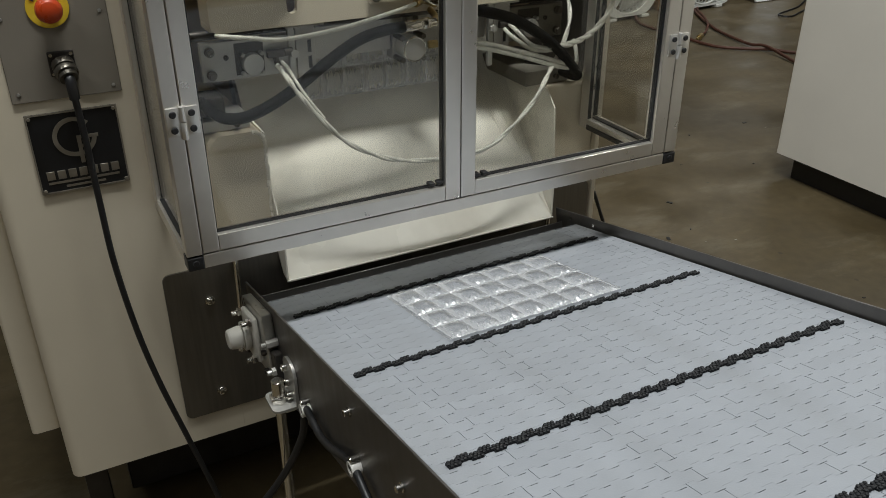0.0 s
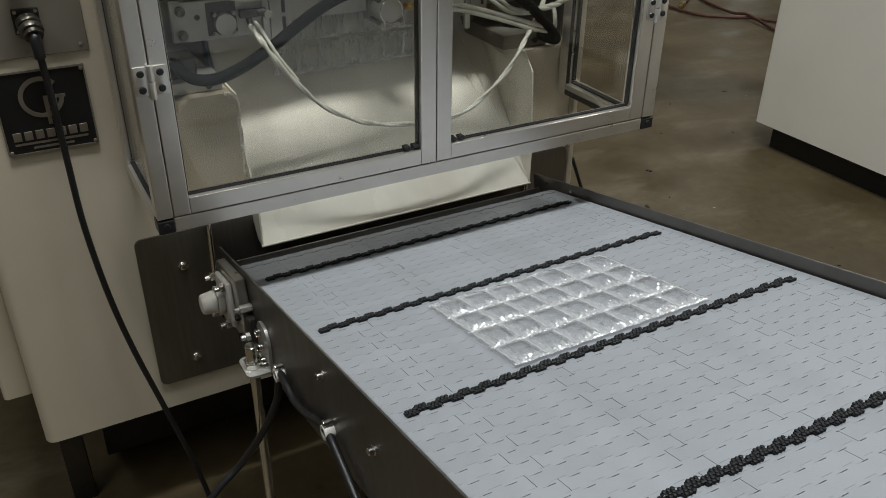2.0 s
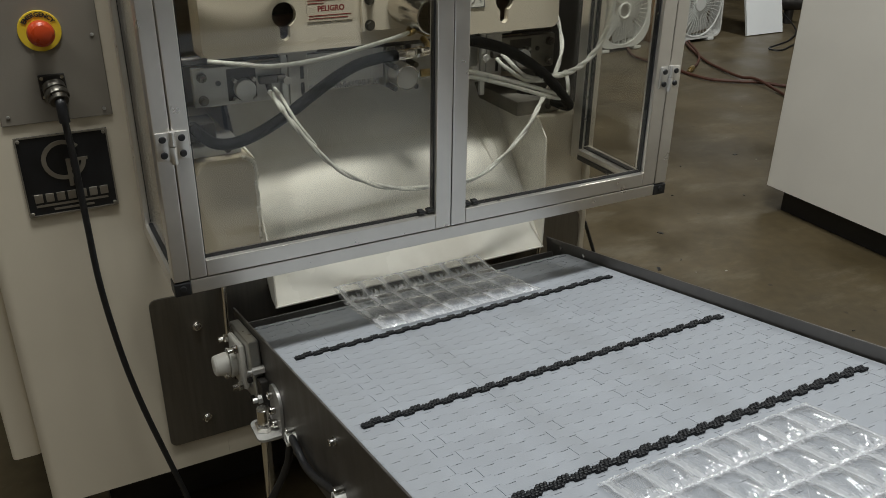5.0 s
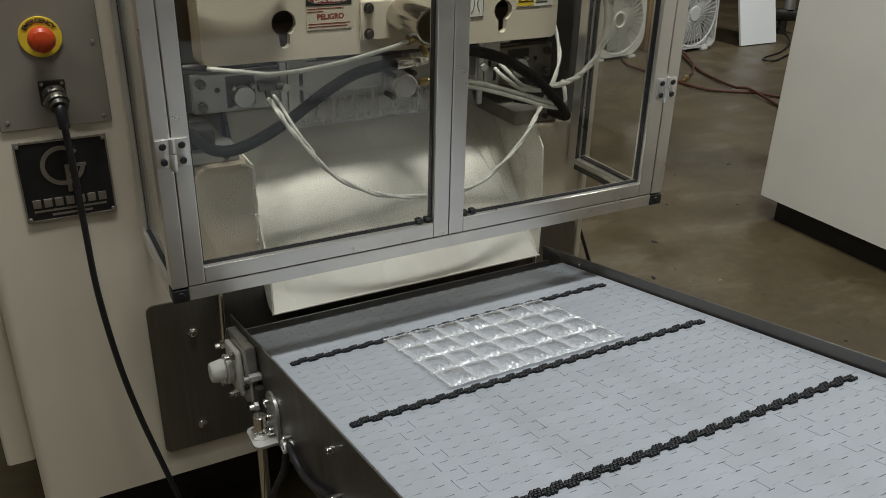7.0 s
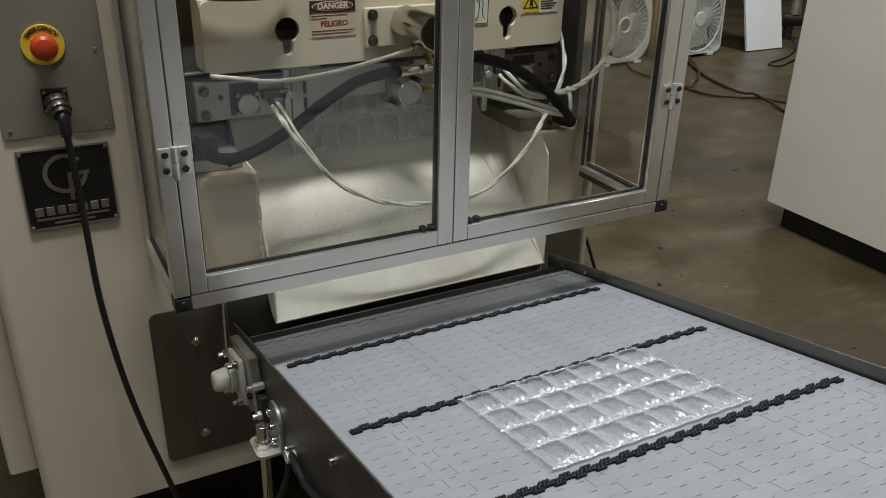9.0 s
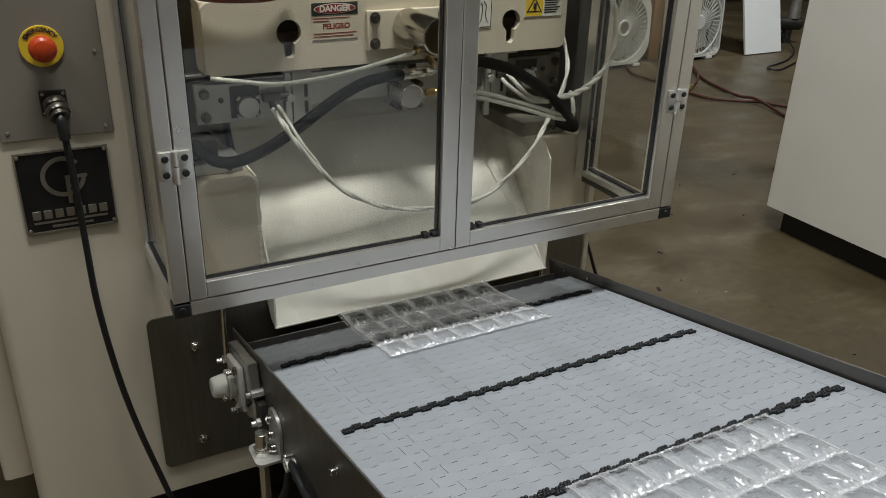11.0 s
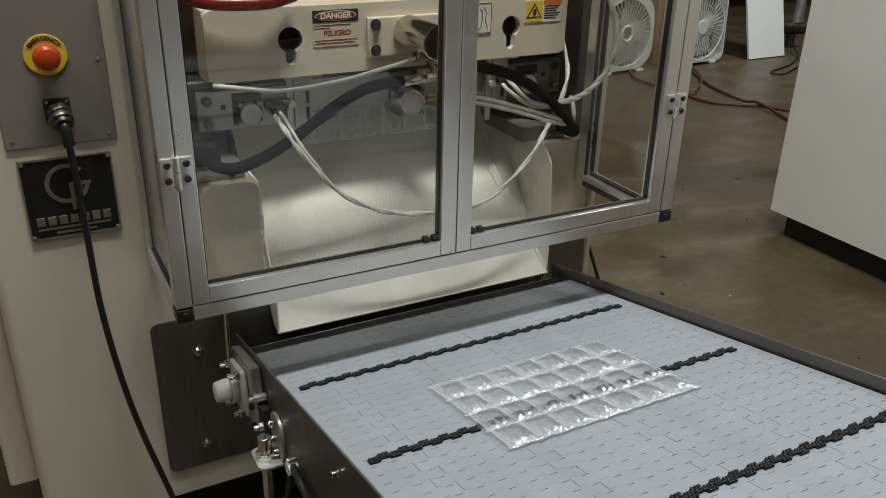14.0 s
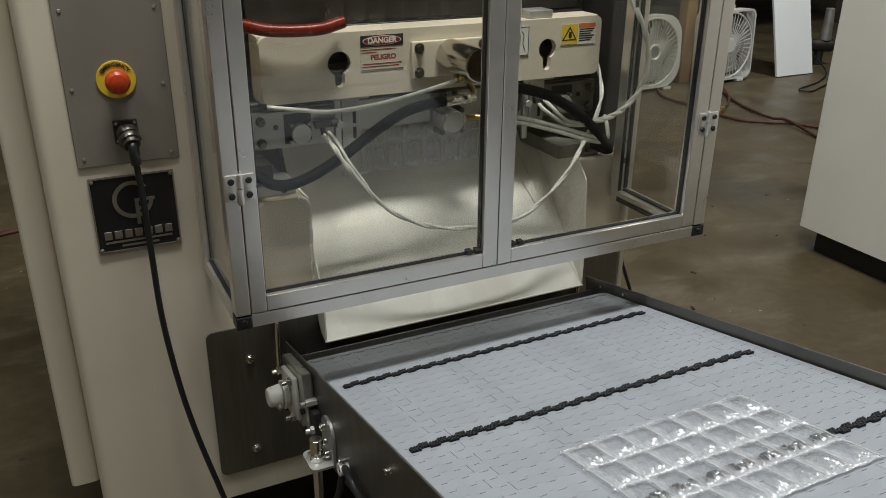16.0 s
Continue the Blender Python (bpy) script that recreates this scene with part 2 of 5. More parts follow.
def floor_material():
    m = mat("stained concrete", (0.088, 0.066, 0.034), 0.44, vary=0.24, scale=3.2, bump=0.12, bscale=45, second=(0.062, 0.050, 0.032), sfac=0.8, sscale=0.9, rvary=0.14)
    n, l = m.node_tree.nodes, m.node_tree.links
    p = n["Principled BSDF"]
    old = p.inputs["Base Color"].links[0].from_socket
    tc = n.new("ShaderNodeTexCoord")
    v = n.new("ShaderNodeTexVoronoi")
    v.inputs["Scale"].default_value = 9
    nz = n.new("ShaderNodeTexNoise")
    nz.inputs["Scale"].default_value, nz.inputs["Detail"].default_value = 38, 5
    l.new(tc.outputs["Object"], v.inputs["Vector"])
    l.new(tc.outputs["Object"], nz.inputs[0])
    add = n.new("ShaderNodeMath")
    add.operation = "MULTIPLY_ADD"
    l.new(nz.outputs[0], add.inputs[0])
    add.inputs[1].default_value = 0.16
    l.new(v.outputs["Distance"], add.inputs[2])
    r = n.new("ShaderNodeMapRange")
    r.inputs[1].default_value, r.inputs[2].default_value, r.inputs[3].default_value, r.inputs[4].default_value = 0.12, 0.155, 0.7, 0
    l.new(add.outputs[0], r.inputs[0])
    mx = n.new("ShaderNodeMix")
    mx.data_type = "RGBA"
    l.new(r.outputs[0], mx.inputs[0])
    l.new(old, mx.inputs[6])
    mx.inputs[7].default_value = (0.035, 0.028, 0.02, 1)
    fine = n.new("ShaderNodeTexNoise")
    fine.inputs["Scale"].default_value, fine.inputs["Detail"].default_value = 26, 10
    l.new(tc.outputs["Object"], fine.inputs[0])
    fr = n.new("ShaderNodeMapRange")
    fr.inputs[1].default_value, fr.inputs[2].default_value, fr.inputs[3].default_value, fr.inputs[4].default_value = 0.30, 0.70, 0.86, 1.14
    l.new(fine.outputs[0], fr.inputs[0])
    mm = n.new("ShaderNodeMix")
    mm.data_type, mm.blend_type = "RGBA", "MULTIPLY"
    mm.inputs[0].default_value = 1
    l.new(mx.outputs[2], mm.inputs[6])
    l.new(fr.outputs[0], mm.inputs[7])
    mp = n.new("ShaderNodeMapping")
    mp.inputs["Rotation"].default_value = (0, 0, radians(38))
    mp.inputs["Scale"].default_value = (1.0, 2.6, 1.0)
    l.new(tc.outputs["Object"], mp.inputs[0])
    sc = n.new("ShaderNodeTexNoise")
    sc.inputs["Scale"].default_value, sc.inputs["Detail"].default_value, sc.inputs["Roughness"].default_value = 2.4, 9, 0.72
    l.new(mp.outputs[0], sc.inputs[0])
    sr = n.new("ShaderNodeMapRange")
    sr.inputs[1].default_value, sr.inputs[2].default_value, sr.inputs[3].default_value, sr.inputs[4].default_value = 0.53, 0.72, 0, 0.62
    l.new(sc.outputs[0], sr.inputs[0])
    sm = n.new("ShaderNodeMix")
    sm.data_type = "RGBA"
    l.new(sr.outputs[0], sm.inputs[0])
    l.new(mm.outputs[2], sm.inputs[6])
    sm.inputs[7].default_value = (0.19, 0.165, 0.115, 1)
    l.new(sm.outputs[2], p.inputs["Base Color"])
    return m


FLOOR = floor_material()

# ---------- mesh helpers ----------


def box(bm, lo, hi, bevel=0.0, seg=2, m=None):
    lo, hi = [min(a, b) for a, b in zip(lo, hi)], [max(a, b) for a, b in zip(lo, hi)]
    geo = bmesh.ops.create_cube(bm, size=1.0)
    for v in geo["verts"]:
        v.co = Vector([lo[i] + (v.co[i] + 0.5) * (hi[i] - lo[i]) for i in range(3)])
    if bevel:
        edges = list({e for v in geo["verts"] for e in v.link_edges})
        out = bmesh.ops.bevel(bm, geom=edges, offset=bevel, segments=seg, affect="EDGES", profile=0.5)
        verts = list({v for f in out["faces"] for v in f.verts} | {v for v in geo["verts"] if v.is_valid})
    else:
        verts = geo["verts"]
    for f in {f for v in verts for f in v.link_faces}:
        f.normal_update()
        f.tag = max(abs(c) for c in f.normal) > 0.999
    if m is not None:
        bmesh.ops.transform(bm, matrix=m, verts=verts)
    return bm


def cyl(bm, p0, p1, r, r2=None, seg=28, bevel=0.0):
    p0, p1 = Vector(p0), Vector(p1)
    d = p1 - p0
    geo = bmesh.ops.create_cone(bm, cap_ends=True, segments=seg, radius1=r, radius2=r if r2 is None else r2, depth=d.length)
    verts = geo["verts"]
    turn = Matrix.Translation((p0 + p1) / 2) @ d.to_track_quat("Z", "Y").to_matrix().to_4x4()
    bmesh.ops.transform(bm, matrix=turn, verts=verts)
    if bevel:
        caps = {f for v in verts for f in v.link_faces if len(f.verts) > 4}
        edges = list({e for f in caps for e in f.edges})
        bmesh.ops.bevel(bm, geom=edges, offset=bevel, segments=2, affect="EDGES", profile=0.5)
    return bm


def prism(bm, outline, axis, a, b):
    """Extrudes a closed outline of (u, v) pairs along an axis from a to b: x: (y, z); y: (x, z); z: (x, y)."""
    def at(u, v, w):
        return {"x": (w, u, v), "y": (u, w, v), "z": (u, v, w)}[axis]
    low = [bm.verts.new(at(u, v, a)) for u, v in outline]
    high = [bm.verts.new(at(u, v, b)) for u, v in outline]
    n = len(outline)
    bm.faces.new(low), bm.faces.new(high)
    for i in range(n):
        bm.faces.new((low[i], low[(i + 1) % n], high[(i + 1) % n], high[i]))
    return bm


def ring_prism(bm, outer, inner, axis, a, b):
    """A plate between two outlines of the same count."""
    def at(u, v, w):
        return {"x": (w, u, v), "y": (u, w, v), "z": (u, v, w)}[axis]
    loops = [[bm.verts.new(at(u, v, w)) for u, v in o] for w in (a, b) for o in (outer, inner)]
    n = len(outer)
    for i in range(n):
        j = (i + 1) % n
        o0, i0, o1, i1 = loops
        bm.faces.new((o0[i], o0[j], i0[j], i0[i]))
        bm.faces.new((o1[i], i1[i], i1[j], o1[j]))
        bm.faces.new((o0[i], o1[i], o1[j], o0[j]))
        bm.faces.new((i0[i], i0[j], i1[j], i1[i]))
    return bm


def rounded(u0, v0, u1, v1, r, seg=5):
    pts = []
    for cx, cy, a0 in ((u1 - r, v1 - r, 0), (u0 + r, v1 - r, 90), (u0 + r, v0 + r, 180), (u1 - r, v0 + r, 270)):
        for i in range(seg + 1):
            a = radians(a0 + 90 * i / seg)
            pts.append((cx + r * math.cos(a), cy + r * math.sin(a)))
    return pts


def smooth_path(pts, per=8):
    pts = [Vector(p) for p in pts]
    ext = [2 * pts[0] - pts[1]] + pts + [2 * pts[-1] - pts[-2]]
    out = []
    for i in range(1, len(ext) - 2):
        a, b, c, d = ext[i - 1:i + 3]
        for k in range(per):
            t = k / per
            out.append(0.5 * (2 * b + (c - a) * t + (2 * a - 5 * b + 4 * c - d) * t * t + (3 * b - a - 3 * c + d) * t ** 3))
    out.append(pts[-1])
    return out


def hose(bm, pts, r, seg=12, per=8, wobble=0.0):
    seg = 16 if seg > 8 else seg
    line = smooth_path(pts, per)
    rings = []
    side = None
    for i, p in enumerate(line):
        d = (line[min(i + 1, len(line) - 1)] - line[max(i - 1, 0)]).normalized()
        if side is None:
            side = d.orthogonal().normalized()
        side = (side - d * side.dot(d)).normalized()
        up = d.cross(side)
        rr = r * (1 + wobble * math.sin(i * 2.1) * math.cos(i * 0.83))
        rings.append([bm.verts.new(p + rr * (side * math.cos(2 * math.pi * k / seg) + up * math.sin(2 * math.pi * k / seg))) for k in range(seg)])
    for a, b in zip(rings, rings[1:]):
        for k in range(seg):
            bm.faces.new((a[k], a[(k + 1) % seg], b[(k + 1) % seg], b[k]))
    bm.faces.new(rings[0]), bm.faces.new(rings[-1])
    return bm


def finish(bm, name, material, smooth=True):
    plane = [i for i, f in enumerate(bm.faces) if f.tag]
    bmesh.ops.recalc_face_normals(bm, faces=bm.faces)
    me = bpy.data.meshes.new(name)
    bm.to_mesh(me)
    bm.free()
    for x in material if isinstance(material, (list, tuple)) else [material]:
        me.materials.append(x)
    if smooth:
        for p in me.polygons:
            p.use_smooth = True
        me.set_sharp_from_angle(angle=radians(25))
        for i in plane:
            me.polygons[i].use_smooth = False
    return me


def part(name, bm, material, parent, label="", smooth=True):
    ob = new(name, finish(bm, name, material, smooth))
    ob.parent = parent
    return tagged(ob, label)


def thing(name, label, category, group="", kind="", at=None):
    ob = new(name)
    ob.empty_display_size = 0.05
    if at is not None:
        ob.matrix_world = at
    return tagged(ob, label, category, group, kind)


def solid(name, bm, material, label, category, group="", kind="", smooth=True):
    return tagged(new(name, finish(bm, name, material, smooth)), label, category, group, kind)


def B():
    return bmesh.new()


def lettering(text, size, m, material, parent, name="lettering", bend=None, depth=0.0004):
    """Text as a mesh, centred; bend: radius of the circle on which it stands."""
    cu = bpy.data.curves.new(name, "FONT")
    cu.body, cu.size, cu.extrude = text, size, depth
    cu.align_x, cu.align_y, cu.offset = "CENTER", "CENTER", size * 0.04
    tmp = bpy.data.objects.new(name, cu)
    scene.collection.objects.link(tmp)
    me = bpy.data.meshes.new_from_object(tmp.evaluated_get(bpy.context.evaluated_depsgraph_get()))
    bpy.data.objects.remove(tmp)
    bpy.data.curves.remove(cu)
    if bend:
        for v in me.vertices:
            a, r = v.co.x / bend, bend + v.co.y
            v.co.x, v.co.y = r * math.sin(a), r * math.cos(a)
    me.transform(m)
    me.materials.clear()
    me.materials.append(material)
    ob = new(name, me)
    ob.parent = parent
    return ob


FRONT = pose(0, 0, 0, 90, 0, 0)  # text plane facing -y

# ---------- plan ----------
FACE = 0.215        # front of the machine
P = 0.0115          # half an aluminium profile, front to back
POST_L0, POST_L1 = -0.0135, 0.0066   # guard posts, left and right
POST_R0, POST_R1 = 0.7775, 0.8016
DOOR_GAP = 0.3885   # where the two doors meet
GZ0, RAIL, DOOR_FRAME = 0.6795, 0.0195, 0.0225
GTOP = 1.46
SLOPE = 11.86
CONV = pose(0, 0.0136, 0.552, -SLOPE, 0, 0)

# ---------- hall ----------
bm = B()
box(bm, (-7, -6, -0.2), (9, 9, 0))
solid("floor", bm, FLOOR, "brown stained concrete hall floor with dark spots", "floor", kind="structure", smooth=False)
for nm, lo, hi in (("wall_north", (-7, 9.0, 0), (9, 9.2, 4.6)), ("wall_south", (-7, -6.2, 0), (9, -6, 4.6)),
                   ("wall_west", (-7.2, -6, 0), (-7, 9, 4.6)), ("wall_east", (9, -6, 0), (9.2, 9, 4.6))):
    bm = B()
    box(bm, lo, hi)
    solid(nm, bm, WALL, "plain dim grey hall wall", "wall", kind="structure", smooth=False)
bm = B()
box(bm, (-7.2, -6.2, 4.6), (9.2, 9.2, 4.8))
solid("ceiling", bm, WALL, "plain dim grey hall ceiling", "ceiling", kind="structure", smooth=False)


def ceiling_lights():
    first = None
    for x, y, z, sx, sy, w in LAMPS:
        m = pose(x, y, z, 0, 0, 90 if sx > sy else 0)
        if first:
            copy_thing(first, m)
            continue
        first = thing("ceiling_light", "long white strip light under the ceiling, out of view, some added as fill", "ceiling light", "strip lights of the hall", at=m)
        part("housing", box(B(), (-0.2, -1.25, -0.04), (0.2, 1.25, 0.06), 0.01), FAN_WHITE, first)
        for yy in (-0.9, 0.9):
            part("hanger", cyl(B(), (0, yy, 0.06), (0, yy, 0.3), 0.006), STEEL, first)


ceiling_lights()

# ---------- packing machine ----------


def packing_machine():
    t = thing("packing_machine", "cream enamelled upright packing machine with a grey switch panel", "machine")
    # left column with rounded front edge
    bm = B()
    prism(bm, [q if q[0] < -0.1 else (0.072, q[1]) for q in rounded(-0.218, FACE, 0.072, 0.9, 0.016, 5) if q[0] < -0.1 or abs(q[1] - FACE) < 1e-6 or abs(q[1] - 0.9) < 1e-6], "z", 0.225, 1.75)
    part("left_column", bm, CREAM, t)
    # side door of the left column, standing a little proud behind the front
    bm = B()
    prism(bm, rounded(-0.262, FACE + 0.048, -0.2175, 0.88, 0.008, 4), "z", 0.30, 1.72)
    part("side_door", bm, CREAM, t)
    # right column: a low front box, the upper part set back
    bm = B()
    prism(bm, rounded(0.6905, FACE + 0.004, 0.806, 0.9, 0.008, 4), "z", 0.225, 0.765)
    bmesh.ops.bevel(bm, geom=[e for e in bm.edges if all(v.co.z > 0.76 for v in e.verts)], offset=0.006, segments=3, affect="EDGES", profile=0.5)
    part("right_column", bm, CREAM, t, "cream enamelled lower column, a little soiled")
    bm = B()
    prism(bm, rounded(0.772, 0.40, 0.806, 0.9, 0.006, 4), "z", 0.766, 1.75)
    part("upper_column", bm, CREAM_DIRTY, t, "cream enamelled upper column")
    part("dark_sheet", box(B(), (0.8020, 0.240, 0.767), (0.8062, 0.399, 1.49), 0.001, 1), DARK_SHEET, t, "thin dark sheet in the machine's inner bay")
    bm = B()
    prism(bm, rounded(0.8065, FACE - 0.004, 0.818, 0.9, 0.003, 3), "z", 0.20, 1.75)
    part("side_panel", bm, CREAM, t)
    # lower front under the chute
    bm = B()
    box(bm, (0.0722, FACE, 0.225), (0.6903, FACE + 0.05, 0.50))
    part("lower_panel", bm, CREAM, t)
    # back and top
    bm = B()
    box(bm, (0.0725, 0.62, 0.225), (0.6995, 0.64, 1.75))
    part("back_panel", bm, CREAM_DIRTY, t)
    bm = B()
    box(bm, (0.0725, 0.255, 1.50), (0.772, 0.6195, 1.75))
    part("top_housing", bm, CREAM, t)
    part("dark_sheet", box(B(), (0.7665, 0.3985, 0.767), (0.8015, 0.3995, 1.49)), DARK_SHEET, t)
    # cheeks beside the chute
    bm = B()
    prism(bm, rounded(0.0725, 0.567, 0.166, 0.772, 0.020, 5), "y", FACE + 0.002, 0.52)
    bmesh.ops.bevel(bm, geom=[e for e in bm.edges if all(v.co.y < 0.3 for v in e.verts)], offset=0.006, segments=3, affect="EDGES", profile=0.5)
    cheek = part("left_cheek", bm, CREAM_DIRTY, t, "cream cheek with a worn white edge")
    rim = rounded(0.0725, 0.567, 0.1645, 0.7705, 0.019, 5)[:6]
    bead = [Vector((0.1645 + 0.0010 * math.sin(1.9 * k), FACE + 0.0035, 0.575 + 0.0118 * k)) for k in range(15)] + [Vector((u, FACE + 0.0035, v)) for u, v in rim]
    part("sealant_bead", hose(B(), bead, 0.0034, 8, 4, 0.22), CHUTE, cheek, "ragged white bead along the edge")
    # feet
    for x, y in ((-0.185, 0.325), (0.77, 0.325), (-0.185, 0.86), (0.77, 0.86)):
        bm = B()
        prism(bm, rounded(x - 0.02, y - 0.02, x + 0.02, y + 0.02, 0.004, 3), "z", 0.0, 0.225)
        part("foot", bm, DARK_STEEL, t)
    # dark block added to stand for the black shade under the machine
    bm = B()
    box(bm, (-0.13, 0.37, 0.03), (0.74, 0.85, 0.2245), 0.004)
    part("shade_block", bm, DARK_STEEL, t, "dark block added to deepen the shade under the machine")
    # switch panel
    bm = B()
    box(bm, (-0.170, FACE - 0.003, 0.864), (-0.030, FACE - 0.0005, 1.40), 0.0008, 1)
    pan = part("switch_panel", bm, GREY_PANEL, t, "grey powder-coated switch panel")
    for x, z in ((-0.160, 0.876), (-0.040, 0.874), (-0.160, 0.975), (-0.040, 0.975), (-0.160, 1.08), (-0.040, 1.08), (-0.160, 1.24), (-0.040, 1.24)):
        bm = B()
        cyl(bm, (x, FACE - 0.0042, z), (x, FACE - 0.003, z), 0.0026, seg=12, bevel=0.0008)
        part("screw", bm, BRACKET, pan)
    # stainless plate beside the belt
    bm = B()
    pts = rounded(-0.024, 0.278, 0.800, 0.562, 0.012, 5)
    prism(bm, pts, "y", FACE - 0.004, FACE - 0.0005)
    sp = part("cover_plate", bm, STEEL_PLATE, t, "brushed stainless cover plate with rounded corners")
    for x, z in ((0.044, 0.500), (0.041, 0.319)):
        bm = B()
        cyl(bm, (x, FACE - 0.0105, z), (x, FACE - 0.004, z), 0.0062, r2=0.0062, seg=20, bevel=0.0022)
        cyl(bm, (x, FACE - 0.0050, z), (x, FACE - 0.004, z), 0.0085, seg=20)
        part("bolt", bm, CHROME, sp)
    return t


machine = packing_machine()


def emergency_stop():
    c = (-0.102, 0.985)
    t = thing("emergency_stop", "red mushroom emergency button on a yellow legend ring", "switch", at=pose(c[0], FACE - 0.003, c[1]))
    bm = B()
    cyl(bm, (0, -0.0022, 0), (0, 0, 0), 0.0262, seg=48, bevel=0.0006)
    ring = part("legend_ring", bm, YELLOW, t)
    bm = B()
    cyl(bm, (0, -0.014, 0), (0, -0.0022, 0), 0.0125, seg=32)
    part("stem", bm, RED, t)
    bm = B()
    prof = [(0.0, 0.033), (0.0068, 0.0325), (0.012, 0.0305), (0.0155, 0.0265), (0.0168, 0.0215), (0.0164, 0.0165), (0.014, 0.0135), (0.0, 0.0135)]
    seg = 40
    rings = [[bm.verts.new((r * math.cos(2 * math.pi * k / seg), -y, r * math.sin(2 * math.pi * k / seg))) for k in range(seg)] for r, y in prof[1:-1]]
    top, low = bm.verts.new((0, -prof[0][1], 0)), bm.verts.new((0, -prof[-1][1], 0))
    for a, b in zip(rings, rings[1:]):
        for k in range(seg):
            bm.faces.new((a[k], a[(k + 1) % seg], b[(k + 1) % seg], b[k]))
    for k in range(seg):
        bm.faces.new((top, rings[0][k], rings[0][(k + 1) % seg]))
        bm.faces.new((low, rings[-1][(k + 1) % seg], rings[-1][k]))
    part("mushroom", bm, RED, t)
    lettering("EMERGENCY", 0.0076, Matrix.Translation((0, -0.0028, 0)) @ FRONT, BLACK_INK, t, bend=0.0208, depth=0.0001)


emergency_stop()


def plug_and_cable():
    c = Vector((-0.099, FACE - 0.003, 0.912))
    t = thing("power_plug", "round metal cable plug screwed into a square socket flange", "plug", at=Matrix.Translation(c))
    bm = B()
    box(bm, (-0.0165, -0.005, -0.0165), (0.0165, 0, 0.0165), 0.0015)
    fl = part("socket_flange", bm, DARK_STEEL, t)
    for sx in (-1, 1):
        for sz in (-1, 1):
            bm = B()
            cyl(bm, (sx * 0.0125, -0.0068, sz * 0.0125), (sx * 0.0125, -0.005, sz * 0.0125), 0.0024, seg=10)
            part("screw", bm, CHROME, fl)
    bm = B()
    d = Vector((0.12, -0.75, -0.55)).normalized()
    s = Vector((0, -0.004, 0.001))
    for a, b, r in ((0, 0.010, 0.0145), (0.010, 0.013, 0.0128), (0.013, 0.021, 0.0152), (0.021, 0.028, 0.0122)):
        cyl(bm, s + d * a, s + d * b, r, seg=24, bevel=0.0008)
    part("coupling_nut", bm, PLUG, t)
    bm = B()
    d2 = Vector((0.25, -0.35, -1)).normalized()
    e = s + d * 0.026
    hose(bm, [e, e + d * 0.005, Vector((0.0042, -0.0315, -0.026)), Vector((0.0048, -0.032, -0.042))], 0.0070, seg=14, per=6)
    part("strain_relief", bm, CABLE, t)
    end = c + Vector((0.0048, -0.032, -0.040))
    bm = B()
    hose(bm, [end, (-0.092, 0.180, 0.814), (-0.091, 0.180, 0.721), (-0.089, 0.178, 0.621), (-0.0775, 0.174, 0.502), (-0.0605, 0.168, 0.400), (-0.034, 0.163, 0.280), (-0.002, 0.160, 0.135),
              (0.016, 0.155, 0.035), (0.035, 0.150, 0.006), (0.09, 0.10, 0.005), (0.14, 0.02, 0.005), (0.18, -0.06, 0.005), (0.26, -0.02, 0.005), (0.32, 0.25, 0.005)], 0.0046, seg=12, per=8)
    solid("power_cable", bm, CABLE, "black round cable hanging from the plug down to the floor", "cable")


plug_and_cable()


